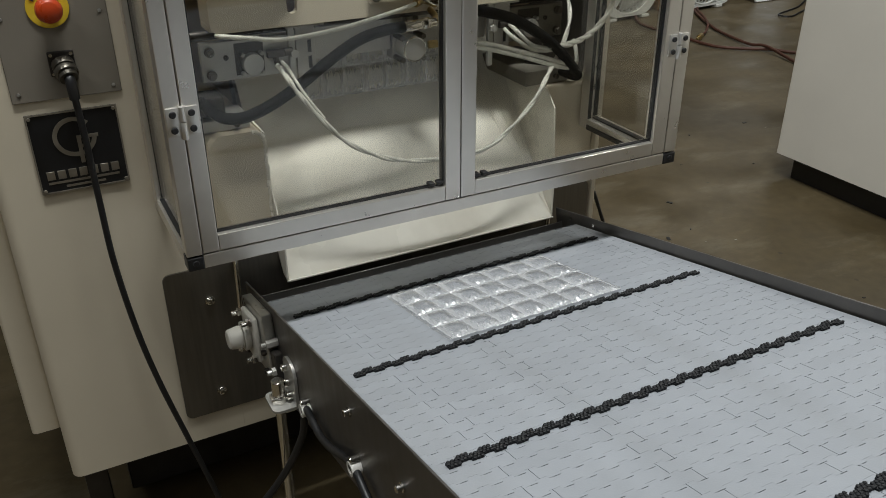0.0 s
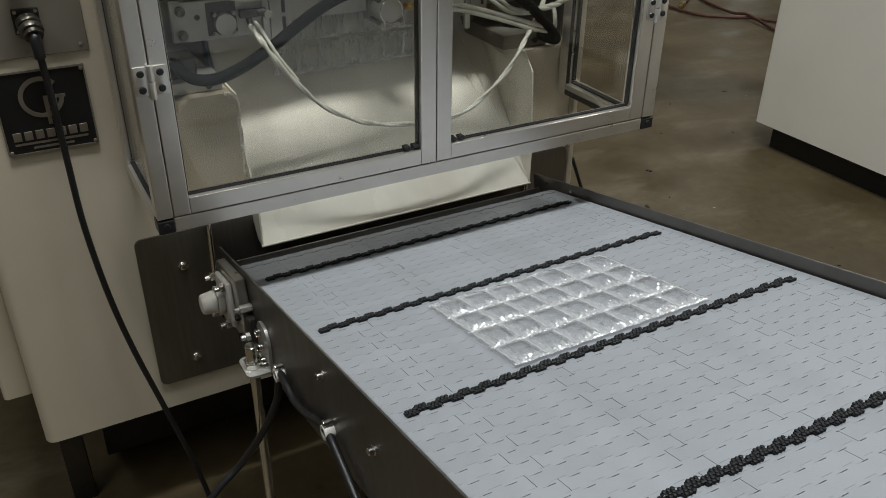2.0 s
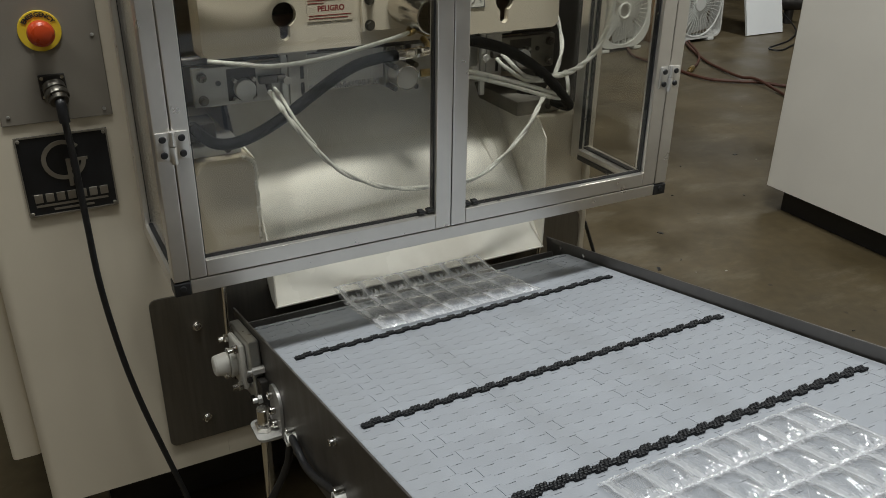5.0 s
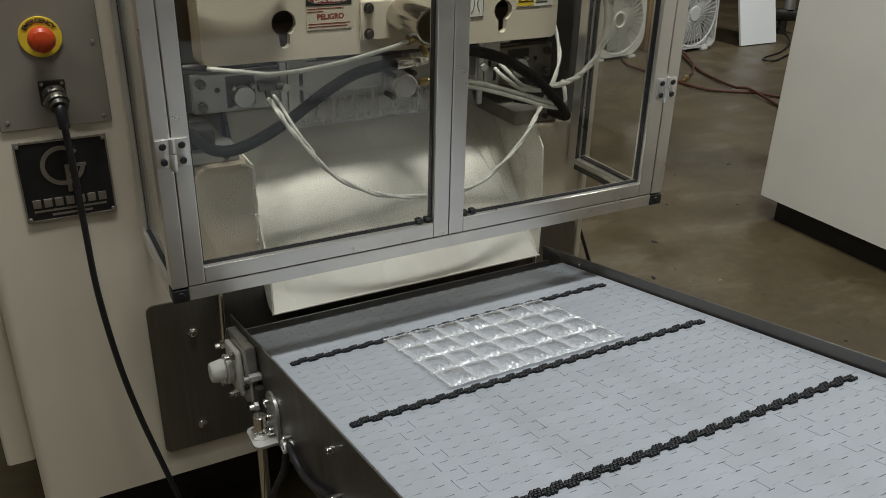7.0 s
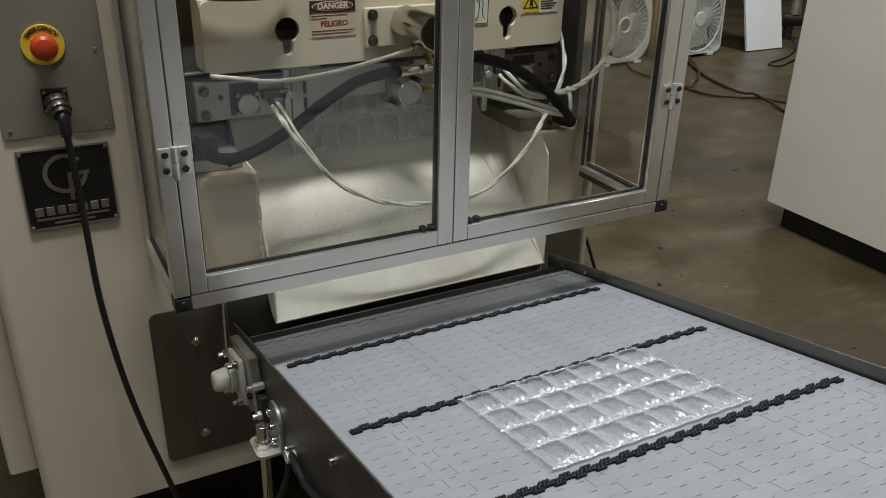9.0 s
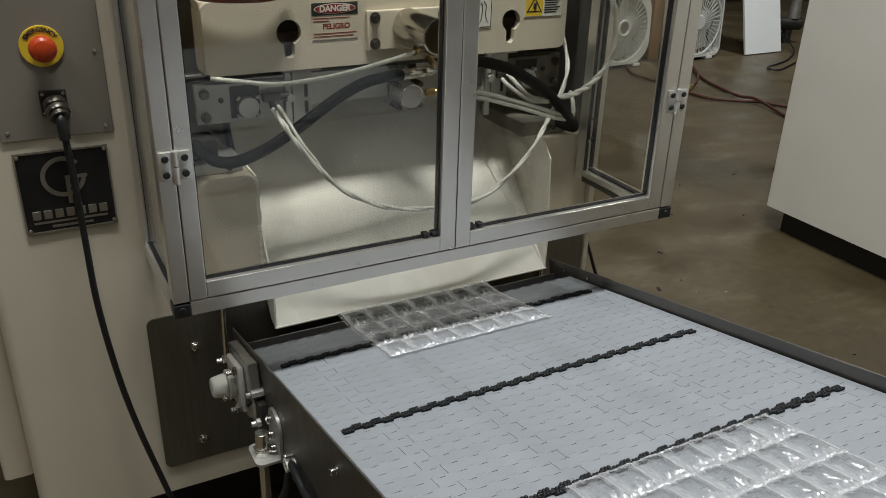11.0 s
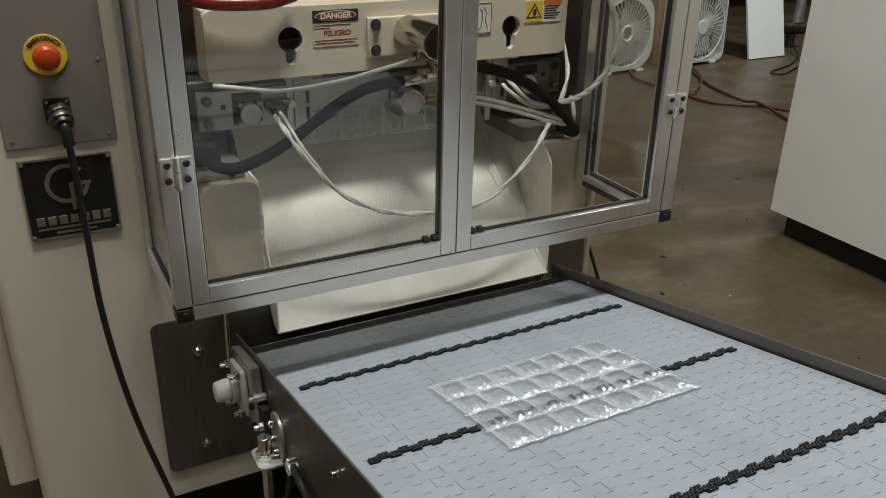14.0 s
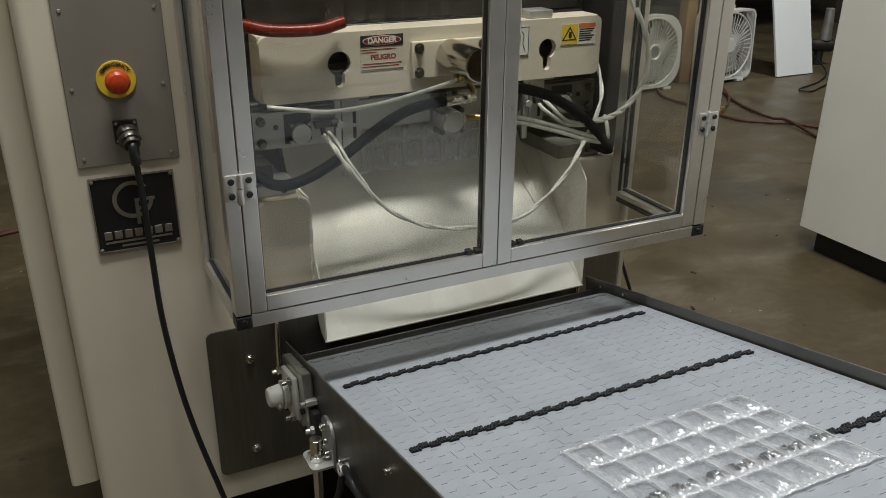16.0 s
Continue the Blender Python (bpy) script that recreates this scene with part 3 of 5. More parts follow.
def name_plate():
    c = pose(-0.1012, FACE - 0.0005, 0.7885)
    t = thing("name_plate", "square black maker's plate with a metal emblem and rim", "sign", at=c)
    w, h = 0.0595, 0.0580
    bm = B()
    box(bm, (-w, -0.002, -h), (w, 0, h), 0.0006, 1)
    part("plate", bm, PLATE_BLACK, t)
    bm = B()
    ring_prism(bm, rounded(-w, -h, w, h, 0.002, 2), rounded(-w + 0.0022, -h + 0.0022, w - 0.0022, h - 0.0022, 0.002, 2), "y", -0.0032, -0.002)
    part("rim", bm, PLATE_METAL, t)
    for sx in (-1, 1):
        for sz in (-1, 1):
            bm = B()
            cyl(bm, (sx * (w - 0.005), -0.0045, sz * (h - 0.005)), (sx * (w - 0.005), -0.002, sz * (h - 0.005)), 0.0026, seg=14, bevel=0.0009)
            part("rivet", bm, PLATE_METAL, t)
    # emblem: an open ring with an upright bar and a loop
    bm = B()
    cx, cz, r0, r1 = -0.002, 0.020, 0.0225, 0.0285
    n = 40
    prev = None
    for i in range(n + 1):
        a = radians(42 + (360 - 42) * i / n)
        q = [bm.verts.new((cx + r * math.cos(a), y, cz + r * math.sin(a))) for r in (r0, r1) for y in (-0.0032, -0.002)]
        if prev:
            for u, v in ((0, 2), (2, 3), (3, 1), (1, 0)):
                bm.faces.new((prev[u], prev[v], q[v], q[u]))
        prev = q
    part("emblem_ring", bm, PLATE_METAL, t)
    bm = B()
    box(bm, (0.0, -0.0034, -0.019), (0.0055, -0.002, 0.021))
    box(bm, (0.0055, -0.0034, 0.0165), (0.0285, -0.002, 0.021))
    box(bm, (0.0055, -0.0034, 0.0035), (0.016, -0.002, 0.0075))
    box(bm, (0.0125, -0.0034, 0.0075), (0.0165, -0.002, 0.0165))
    part("emblem_bars", bm, PLATE_METAL, t)
    for i in range(7):
        x = -0.043 + i * 0.0143
        bm = B()
        box(bm, (x - 0.0053, -0.0032, -0.0380), (x + 0.0053, -0.002, -0.0255), 0.0003, 1)
        part("maker_bar", bm, PLATE_METAL, t)
    for z, x0, x1 in ((-0.043, -0.048, 0.047), (-0.050, -0.026, 0.027)):
        bm = B()
        box(bm, (x0, -0.0026, z - 0.0016), (x1, -0.002, z + 0.0016))
        part("maker_bar", bm, PLATE_METAL, t)


name_plate()

# ---------- guard ----------


def bar(bm, lo, hi):
    box(bm, lo, hi, 0.0012, 2)


def guard():
    t = thing("guard_enclosure", "silver aluminium guard frame with clear panels round the jaws", "machine guard")
    back = FACE - 0.002
    z0, z1 = GZ0, GZ0 + RAIL              # lowest rail
    zt0, zt1 = GTOP - P, GTOP + P         # top rail
    yf, yb = -P, P
    for xa, xb in ((POST_L0, POST_L1), (POST_R0, POST_R1)):
        xm = (xa + xb) / 2
        bm = B()
        bar(bm, (xa, yf, z1 + 0.0005), (xb, yb, zt0 - 0.0005))
        part("post", bm, ALU, t)
        bm = B()
        box(bm, (xa - 0.0006, yf - 0.0006, z0 - 0.0008), (xb + 0.0006, yb + 0.0006, z1 - 0.002), 0.0016, 2)
        cap = part("end_cap", bm, BLACK, t, "black plastic end cap")
        bm = B()
        cyl(bm, (xm, yf - 0.0030, z0 + 0.010), (xm, yf - 0.0004, z0 + 0.010), 0.0042, seg=16, bevel=0.001)
        part("cap_screw", bm, BLACK, cap)
        xin = xa - (0.0105 if xa > 0.1 else 0.0)   # the right-hand side frame is deeper
        bm = B()
        bar(bm, (xin, back - 2 * P, z0), (xb, back, zt1))
        part("back_post", bm, ALU, t)
        for za, zb in ((z0, z1), (zt0, zt1)):
            bm = B()
            bar(bm, (xin, yb + 0.0008, za), (xb, back - 2 * P - 0.0005, zb))
            part("side_rail", bm, ALU, t)
        # side pane with a dark gasket
        xm = (xin + xb) / 2
        gx = 0.004 if xa > 0.1 else 0.0024
        bm = B()
        box(bm, (xm - 0.002, yb, z1), (xm + 0.002, back - 2 * P, zt0))
        pane = part("side_pane", bm, GLASS, t, "clear polycarbonate side pane")
        pane.visible_shadow = False
        for a, b in (((xm - 0.005, yb + 0.0004, z1 + 0.0004), (xm + 0.005, back - 2 * P - 0.0006, z1 + 0.003)),
                     ((xm - gx, back - 2 * P - 0.003, z1 + 0.0055), (xm + gx, back - 2 * P - 0.0006, zt0 - 0.001)),
                     ((xm - 0.005, yb + 0.0004, z1 + 0.0055), (xm + 0.005, yb + 0.0025, zt0 - 0.001))):
            bm = B()
            box(bm, a, b)
            part("gasket", bm, BLACK, pane)
    for za, zb in ((z0, z1), (zt0, zt1)):
        bm = B()
        bar(bm, (POST_L1 + 0.0008, yf, za), (POST_R0 - 0.0008, yb, zb))
        part("front_rail", bm, ALU, t)
    bm = B()
    box(bm, (POST_L0, yf, zt1 + 0.0005), (POST_R1, back, zt1 + 0.004))
    pane = part("top_pane", bm, GLASS, t, "clear polycarbonate top pane")
    pane.visible_shadow = False
    # opaque strip added out of view to cast the dark band on the belt
    part("shade_strip", box(B(), (POST_L0, 0.048, zt1 + 0.0045), (POST_R1, 0.096, zt1 + 0.0075), 0.0008, 1), ALU, t, "unseen sheet aluminium strip added to shade the belt")
    part("rubber_seal", box(B(), (POST_R0 - 0.0123, yb + 0.002, z0 + 0.001), (POST_R0 - 0.0107, back - 2 * P - 0.002, z0 + 0.010)), BLACK, t)
    part("rubber_seal", box(B(), (POST_R0 - 0.0095, back - 2 * P - 0.0020, z1 + 0.001), (POST_R0 - 0.0030, back - 2 * P - 0.0002, zt0)), BLACK, t)
    # doors, each closing on the rails with a dark gap
    g = 0.0013
    za, zb = z1 + g, zt0 - g
    for x0, x1, wa, wb, hx in ((POST_L1 + g, DOOR_GAP - g / 2, 0.0212, 0.0242, POST_L1 + g / 2), (DOOR_GAP + g / 2, POST_R0 - g, 0.0238, 0.0258, POST_R0 - g / 2)):
        w = DOOR_FRAME
        door = part("door", box(B(), (x0, yf, za), (x0 + wa, yb, zb), 0.0012), ALU, t, "silver framed door leaf with a clear pane")
        part("stile", box(B(), (x1 - wb, yf, za), (x1, yb, zb), 0.0012), ALU, door)
        part("lower_frame", box(B(), (x0 + wa + 0.0004, yf, za), (x1 - wb - 0.0004, yb, za + w), 0.0012), ALU, door)
        part("upper_frame", box(B(), (x0 + wa + 0.0004, yf, zb - w), (x1 - wb - 0.0004, yb, zb), 0.0012), ALU, door)
        pane = part("pane", box(B(), (x0 + wa, -0.002, za + w), (x1 - wb, 0.002, zb - w)), GLASS, door, "clear polycarbonate pane")
        ga, gb = x0 + wa + 0.0002, x1 - wb - 0.0002
        part("gasket", box(B(), (ga, -0.0032, za + w + 0.0002), (gb, 0.0032, za + w + 0.0022)), BLACK, door)
        part("gasket", box(B(), (ga, -0.0045, za + w + 0.0034), (ga + 0.002, 0.0045, zb - w - 0.001)), BLACK, door)
        part("gasket", box(B(), (gb - 0.002, -0.0045, za + w + 0.0034), (gb, 0.0045, zb - w - 0.001)), BLACK, door)
        # small dark clips on the lower inner edge
        for dx in (0.006, 0.020):
            xx = gb - dx if x0 < 0.2 else ga + dx
            part("clip", box(B(), (xx - 0.005, -0.0085, za + w + 0.003), (xx + 0.005, 0.004, za + w + 0.008), 0.002), BLACK, door)
        # hinges
        for hz in (0.8815, 1.30):
            b = B()
            box(b, (hx - 0.0190, yf - 0.0026, hz - 0.0175), (hx - 0.0032, yf - 0.0004, hz + 0.0175), 0.0009)
            box(b, (hx + 0.0032, yf - 0.0026, hz - 0.0175), (hx + 0.0190, yf - 0.0004, hz + 0.0175), 0.0009)
            cyl(b, (hx, yf - 0.0040, hz - 0.022), (hx, yf - 0.0040, hz - 0.0004), 0.0040, seg=18, bevel=0.0005)
            cyl(b, (hx, yf - 0.0040, hz + 0.0004), (hx, yf - 0.0040, hz + 0.019), 0.0040, seg=18, bevel=0.0005)
            hinge = part("hinge", b, HINGE, t, "small zinc leaf hinge with black screws")
            for sx in (-1, 1):
                for sz in (-1, 1):
                    part("hinge_screw", cyl(B(), (hx + sx * 0.0112, yf - 0.0060, hz + sz * 0.0098), (hx + sx * 0.0112, yf - 0.0024, hz + sz * 0.0098), 0.0044, seg=18, bevel=0.0016), BLACK, hinge)


guard()

# ---------- chute ----------
CH_Y, CH_Z, CH_A = 0.172, 0.522, 52.0


def chute():
    t = thing("discharge_chute", "white slide chute with flared sides leading down onto the belt", "chute")
    c, s = math.cos(radians(CH_A)), math.sin(radians(CH_A))
    L = 0.44
    th = 0.004
    xa, xb = 0.166, 0.690
    bm = B()
    # bottom sheet in short steps with a turned-down lip
    outline = [(CH_Y, CH_Z), (CH_Y + c * L, CH_Z + s * L), (CH_Y + c * L + s * th, CH_Z + s * L - c * th), (CH_Y + s * th, CH_Z - c * th)]
    prism(bm, outline, "x", xa, xb)
    part("slide", bm, CHUTE, t)
    for sx, x in ((1, xa), (-1, xb)):
        bm = B()
        front = [(FACE - 0.004, 0.764), (CH_Y + 0.012, 0.735)] if sx < 0 else [(FACE + 0.012, 0.764), (FACE + 0.012, 0.70), (FACE - 0.010, 0.655)]
        prism(bm, [(CH_Y + 0.001, CH_Z + 0.001), (CH_Y + 0.020, CH_Z + 0.006), (CH_Y + c * L, CH_Z + s * L), (CH_Y + c * L, 0.90), (0.405, 0.90), (0.405, 0.764), *front, (CH_Y + 0.001, 0.60)], "x", x - sx * 0.0002, x + sx * 0.0025)
        part("side_wall", bm, CHUTE, t)
    # folded gussets in the corners of the slide
    bm = B()
    x = xb - 0.003
    q = [Vector((x, CH_Y + 0.004, CH_Z + 0.009)), Vector((x, CH_Y + 0.020, 0.725)), Vector((x - 0.004, 0.400, 0.7655)), Vector((x - 0.060, CH_Y + c * 0.33, CH_Z + s * 0.33 + 0.004)), Vector((x - 0.070, CH_Y + c * 0.26, CH_Z + s * 0.26 + 0.004))]
    lo = [bm.verts.new(p) for p in q]
    hi = [bm.verts.new(p + Vector((0.002, 0.003, -0.002))) for p in q]
    for i in range(1, 4):
        bm.faces.new((lo[0], lo[i], lo[i + 1])), bm.faces.new((hi[0], hi[i + 1], hi[i]))
    for i in range(5):
        bm.faces.new((lo[i], lo[(i + 1) % 5], hi[(i + 1) % 5], hi[i]))
    part("gusset", bm, CHUTE, t, smooth=False)
    # front skirt standing upright under the guard
    bm = B()
    box(bm, (xa, CH_Y - 0.003, CH_Z), (xb, CH_Y - 0.0004, CH_Z + 0.003), 0.0008)
    part("lip", bm, CHUTE, t)


chute()

# ---------- jaw beam and mechanism ----------


def jaw_beam():
    t = thing("jaw_beam", "cream painted jaw housing with two keyhole openings", "machine part")
    y0, y1 = 0.262, 0.275
    z0, z1 = 0.914, 1.020
    xs = (0.113, 0.752)
    # front plate, cut into cells round the keyholes
    holes = [(0.2415, 0.971, 0.0192), (0.637, 0.967, 0.0180)]
    bm = B()
    edges_x = [xs[0], 0.19, 0.29, 0.586, 0.686, xs[1]]
    for i in range(5):
        a, b = edges_x[i], edges_x[i + 1]
        if i in (1, 3):
            cx, cz, r = holes[0 if i == 1 else 1]
            n = 160
            inner = []
            for k in range(n):
                ang = 2 * math.pi * k / n
                x, z = r * math.cos(ang), r * math.sin(ang)
                if z < 0 and abs(x) < 0.0084:
                    z = -0.0300 - math.sqrt(max(0.0, 0.0084 ** 2 - x * x))
                inner.append((cx + x, cz + z))
            outer = []
            for k in range(n):
                ang = 2 * math.pi * k / n
                dx, dz = math.cos(ang), math.sin(ang)
                f = min((b - cx) / dx if dx > 1e-6 else (a - cx) / dx if dx < -1e-6 else 9, (z1 - cz) / dz if dz > 1e-6 else (z0 - cz) / dz if dz < -1e-6 else 9)
                outer.append((cx + dx * f, cz + dz * f))
            ring_prism(bm, outer, inner, "y", y0, y1)
        else:
            full = rounded(a, z0, b, z1, 0.013, 6)
            if i == 0:
                full = [q if q[0] < (a + b) / 2 else (b, z1 if q[1] > (z0 + z1) / 2 else z0) for q in full]
            elif i == 4:
                full = [q if q[0] > (a + b) / 2 else (a, z1 if q[1] > (z0 + z1) / 2 else z0) for q in full]
            else:
                full = [(a, z0), (b, z0), (b, z1), (a, z1)]
            clean = [q for k, q in enumerate(full) if q != full[k - 1]]
            prism(bm, clean, "y", y0, y1)
    part("front_plate", bm, CREAM, t, smooth=False)
    part("top_plate", box(B(), (xs[0], y1 + 0.0003, z1 - 0.012), (xs[1], 0.325, z1), 0.002), CREAM_DIRTY, t)
    part("bottom_plate", box(B(), (xs[0], y1 + 0.0003, z0), (xs[1], 0.325, z0 + 0.010), 0.002), CREAM_DIRTY, t)
    for x in (xs[0], xs[1] - 0.012):
        part("end_plate", box(B(), (x, y1 + 0.0003, z0 + 0.0105), (x + 0.012, 0.325, z1 - 0.0125), 0.001), CREAM, t)
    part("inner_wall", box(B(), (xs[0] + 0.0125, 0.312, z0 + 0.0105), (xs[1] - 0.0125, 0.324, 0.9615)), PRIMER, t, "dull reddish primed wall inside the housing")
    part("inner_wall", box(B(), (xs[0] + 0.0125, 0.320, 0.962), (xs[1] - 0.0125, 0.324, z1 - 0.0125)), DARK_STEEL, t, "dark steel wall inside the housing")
    # bolted flange and round motor cover
    fl = part("flange", box(B(), (0.366, y0 - 0.009, 0.936), (0.512, y0 - 0.0003, 0.998), 0.002), CREAM, t)
    for x in (0.379, 0.499):
        for z in (0.947, 0.987):
            b = B()
            cyl(b, (x, y0 - 0.0105, z), (x, y0 - 0.0092, z), 0.0088, seg=22)
            cyl(b, (x, y0 - 0.0165, z), (x, y0 - 0.0105, z), 0.0066, seg=6, bevel=0.0007)
            part("bolt", b, PLUG, fl)
    b = B()
    cyl(b, (0.436, y0 - 0.118, 0.973), (0.436, y0 - 0.0095, 0.973), 0.0265, seg=56, bevel=0.0018)
    cover = part("round_cover", b, COVER, t, "brushed stainless cylinder cover")
    part("cover_face", cyl(B(), (0.436, y0 - 0.1192, 0.973), (0.436, y0 - 0.1183, 0.973), 0.0243, seg=48, bevel=0.0003), FACE_STEEL, cover, "polished end face, coloured dark for the hall it reflects")


jaw_beam()


def sign_danger():
    t = thing("danger_sign", "white warning label with a black and red heading", "sign", at=pose(0.3155, 0.2614, 0.985))
    part("backing", box(B(), (-0.0375, -0.0006, -0.0275), (0.0375, 0, 0.0275)), LABEL, t)
    part("heading", box(B(), (-0.0375, -0.0012, 0.009), (0.0375, -0.0006, 0.0275)), BLACK_INK, t)
    for rx, rz, y, m in ((0.034, 0.0078, -0.0014, WHITE_INK), (0.0325, 0.0066, -0.0018, RED_INK)):
        b = B()
        prism(b, [(rx * math.cos(2 * math.pi * k / 40), 0.0185 + rz * math.sin(2 * math.pi * k / 40)) for k in range(40)], "y", y, -0.0010)
        part("oval", b, m, t)
    lettering("DANGER", 0.0125, Matrix.Translation((0, -0.00184, 0.0185)) @ FRONT, WHITE_INK, t, depth=0.00004)
    lettering("PELIGRO", 0.0115, Matrix.Translation((0.002, -0.00068, -0.0085)) @ FRONT, RED_INK, t, depth=0.00004)
    for z, x0, x1 in ((0.0045, -0.036, 0.024), (0.0002, -0.036, -0.010), (-0.0185, -0.035, 0.035), (-0.0228, -0.035, 0.030)):
        part("print_bar", box(B(), (x0, -0.0010, z - 0.0006), (x1, -0.0006, z + 0.0006)), RED_INK, t)


def sign_pictogram():
    t = thing("pictogram_label", "white label with a black outlined figure", "sign", at=pose(0.578, 0.2614, 0.984))
    part("backing", box(B(), (-0.019, -0.0006, -0.026), (0.019, 0, 0.026)), WHITE_INK, t)
    b = B()
    ring_prism(b, rounded(-0.018, -0.025, 0.018, 0.025, 0.001, 2), rounded(-0.0168, -0.0238, 0.0168, 0.0238, 0.001, 2), "y", -0.0010, -0.0006)
    part("border", b, BLACK_INK, t)
    b = B()
    hose(b, [(0.002, -0.0009, 0.018), (0.0075, -0.0009, 0.010), (0.006, -0.0009, -0.004), (0.011, -0.0009, -0.017)], 0.0006, seg=6)
    hose(b, [(-0.006, -0.0009, 0.016), (0.0, -0.0009, 0.010), (-0.002, -0.0009, -0.012), (-0.008, -0.0009, -0.018)], 0.0006, seg=6)
    part("line", b, BLACK_INK, t)
    t = thing("pinch_warning_label", "yellow triangle and orange headed warning label", "sign", at=pose(0.702, 0.2614, 0.990))
    part("backing", box(B(), (-0.039, -0.0006, -0.019), (0.037, 0, 0.019)), WHITE_INK, t)
    part("yellow_field", box(B(), (-0.0375, -0.0009, -0.0175), (-0.0025, -0.0006, 0.0175)), YELLOW_INK, t)
    for s, y, m in ((0.0160, -0.0012, BLACK_INK), (0.0118, -0.0015, YELLOW_INK)):
        b = B()
        prism(b, [(-0.020 - s, -0.011 + (0.0160 - s) * 0.45), (-0.020 + s, -0.011 + (0.0160 - s) * 0.45), (-0.020, -0.011 + (0.0160 - s) * 0.45 + 1.55 * s)], "y", y, -0.0009)
        part("triangle", b, m, t)
    part("symbol", box(B(), (-0.0225, -0.0018, -0.006), (-0.0165, -0.0015, 0.004), 0.0008, 1), BLACK_INK, t)
    part("orange_heading", box(B(), (-0.001, -0.0009, 0.0105), (0.036, -0.0006, 0.0180)), ORANGE_INK, t)
    for i in range(6):
        z = 0.0075 - i * 0.0040
        part("print_bar", box(B(), (0.001, -0.0009, z - 0.0011), (0.034 - (i % 3) * 0.004, -0.0006, z + 0.0011)), BLACK_INK, t)


sign_danger()
sign_pictogram()


def air_cylinder_plate(name_label, mirror):
    """Slotted zinc plate with a round air cylinder in a dark recess."""
    t = thing("cylinder_plate", name_label, "machine part", "air cylinder plates under the jaw housing")
    x = (lambda v: v) if not mirror else (lambda v: 0.862 - v)
    def bx(b, a, c, *r):
        box(b, (x(a[0]), a[1], a[2]), (x(c[0]), c[1], c[2]), *r)
        return b
    ya = 0.285
    # the mirrored plate gets its shade from a darker zinc colour
    zinc = OILY_SHADED if mirror else BRACKET
    part("plate", bx(B(), (0.098, ya, 0.836), (0.248, ya + 0.012, 0.897), 0.0015), zinc, t)
    part("recess", bx(B(), (0.150, ya - 0.001, 0.842), (0.196, ya - 0.0002, 0.892), 0.0004, 1), DARK_STEEL, t)
    b = B()
    cyl(b, (x(0.175), ya - 0.016, 0.860), (x(0.175), ya - 0.0012, 0.860), 0.0165, seg=36, bevel=0.0012)
    part("cylinder_head", b, ALU_CAST, t)
    for dx, dz in ((-0.015, -0.015), (0.015, -0.015), (-0.015, 0.015), (0.015, 0.015)):
        b = B()
        cyl(b, (x(0.175) + dx, ya - 0.013, 0.860 + dz), (x(0.175) + dx, ya - 0.0012, 0.860 + dz), 0.0034, seg=12, bevel=0.0008)
        part("tie_rod_nut", b, BRACKET, t)
    for z in (0.884, 0.848):
        b = B()
        cyl(b, (x(0.111), ya - 0.008, z), (x(0.111), ya - 0.0002, z), 0.0078, seg=20, bevel=0.0015)
        cyl(b, (x(0.111), ya - 0.0125, z), (x(0.111), ya - 0.008, z), 0.0056, seg=6, bevel=0.0006)
        part("bolt", b, PLUG, t)
    b = B()
    cyl(b, (x(0.136), ya - 0.002, 0.872), (x(0.136), ya - 0.0002, 0.872), 0.0042, seg=14)
    part("bolt", b, DARK_STEEL, t)
    b = B()
    bx(b, (0.198, ya - 0.016, 0.866), (0.226, ya - 0.004, 0.878), 0.002)
    cyl(b, (x(0.226), ya - 0.010, 0.872), (x(0.240), ya - 0.010, 0.872), 0.0065, seg=16, bevel=0.001)
    cyl(b, (x(0.212), ya - 0.010, 0.866), (x(0.214), ya - 0.014, 0.852), 0.0048, seg=14)
    part("fitting", b, DARK_STEEL, t)
    return t


air_cylinder_plate("zinc plate carrying a round air cylinder and bolts", False)
air_cylinder_plate("zinc plate coloured dark for shade, with an air cylinder, half hidden by hoses", True)


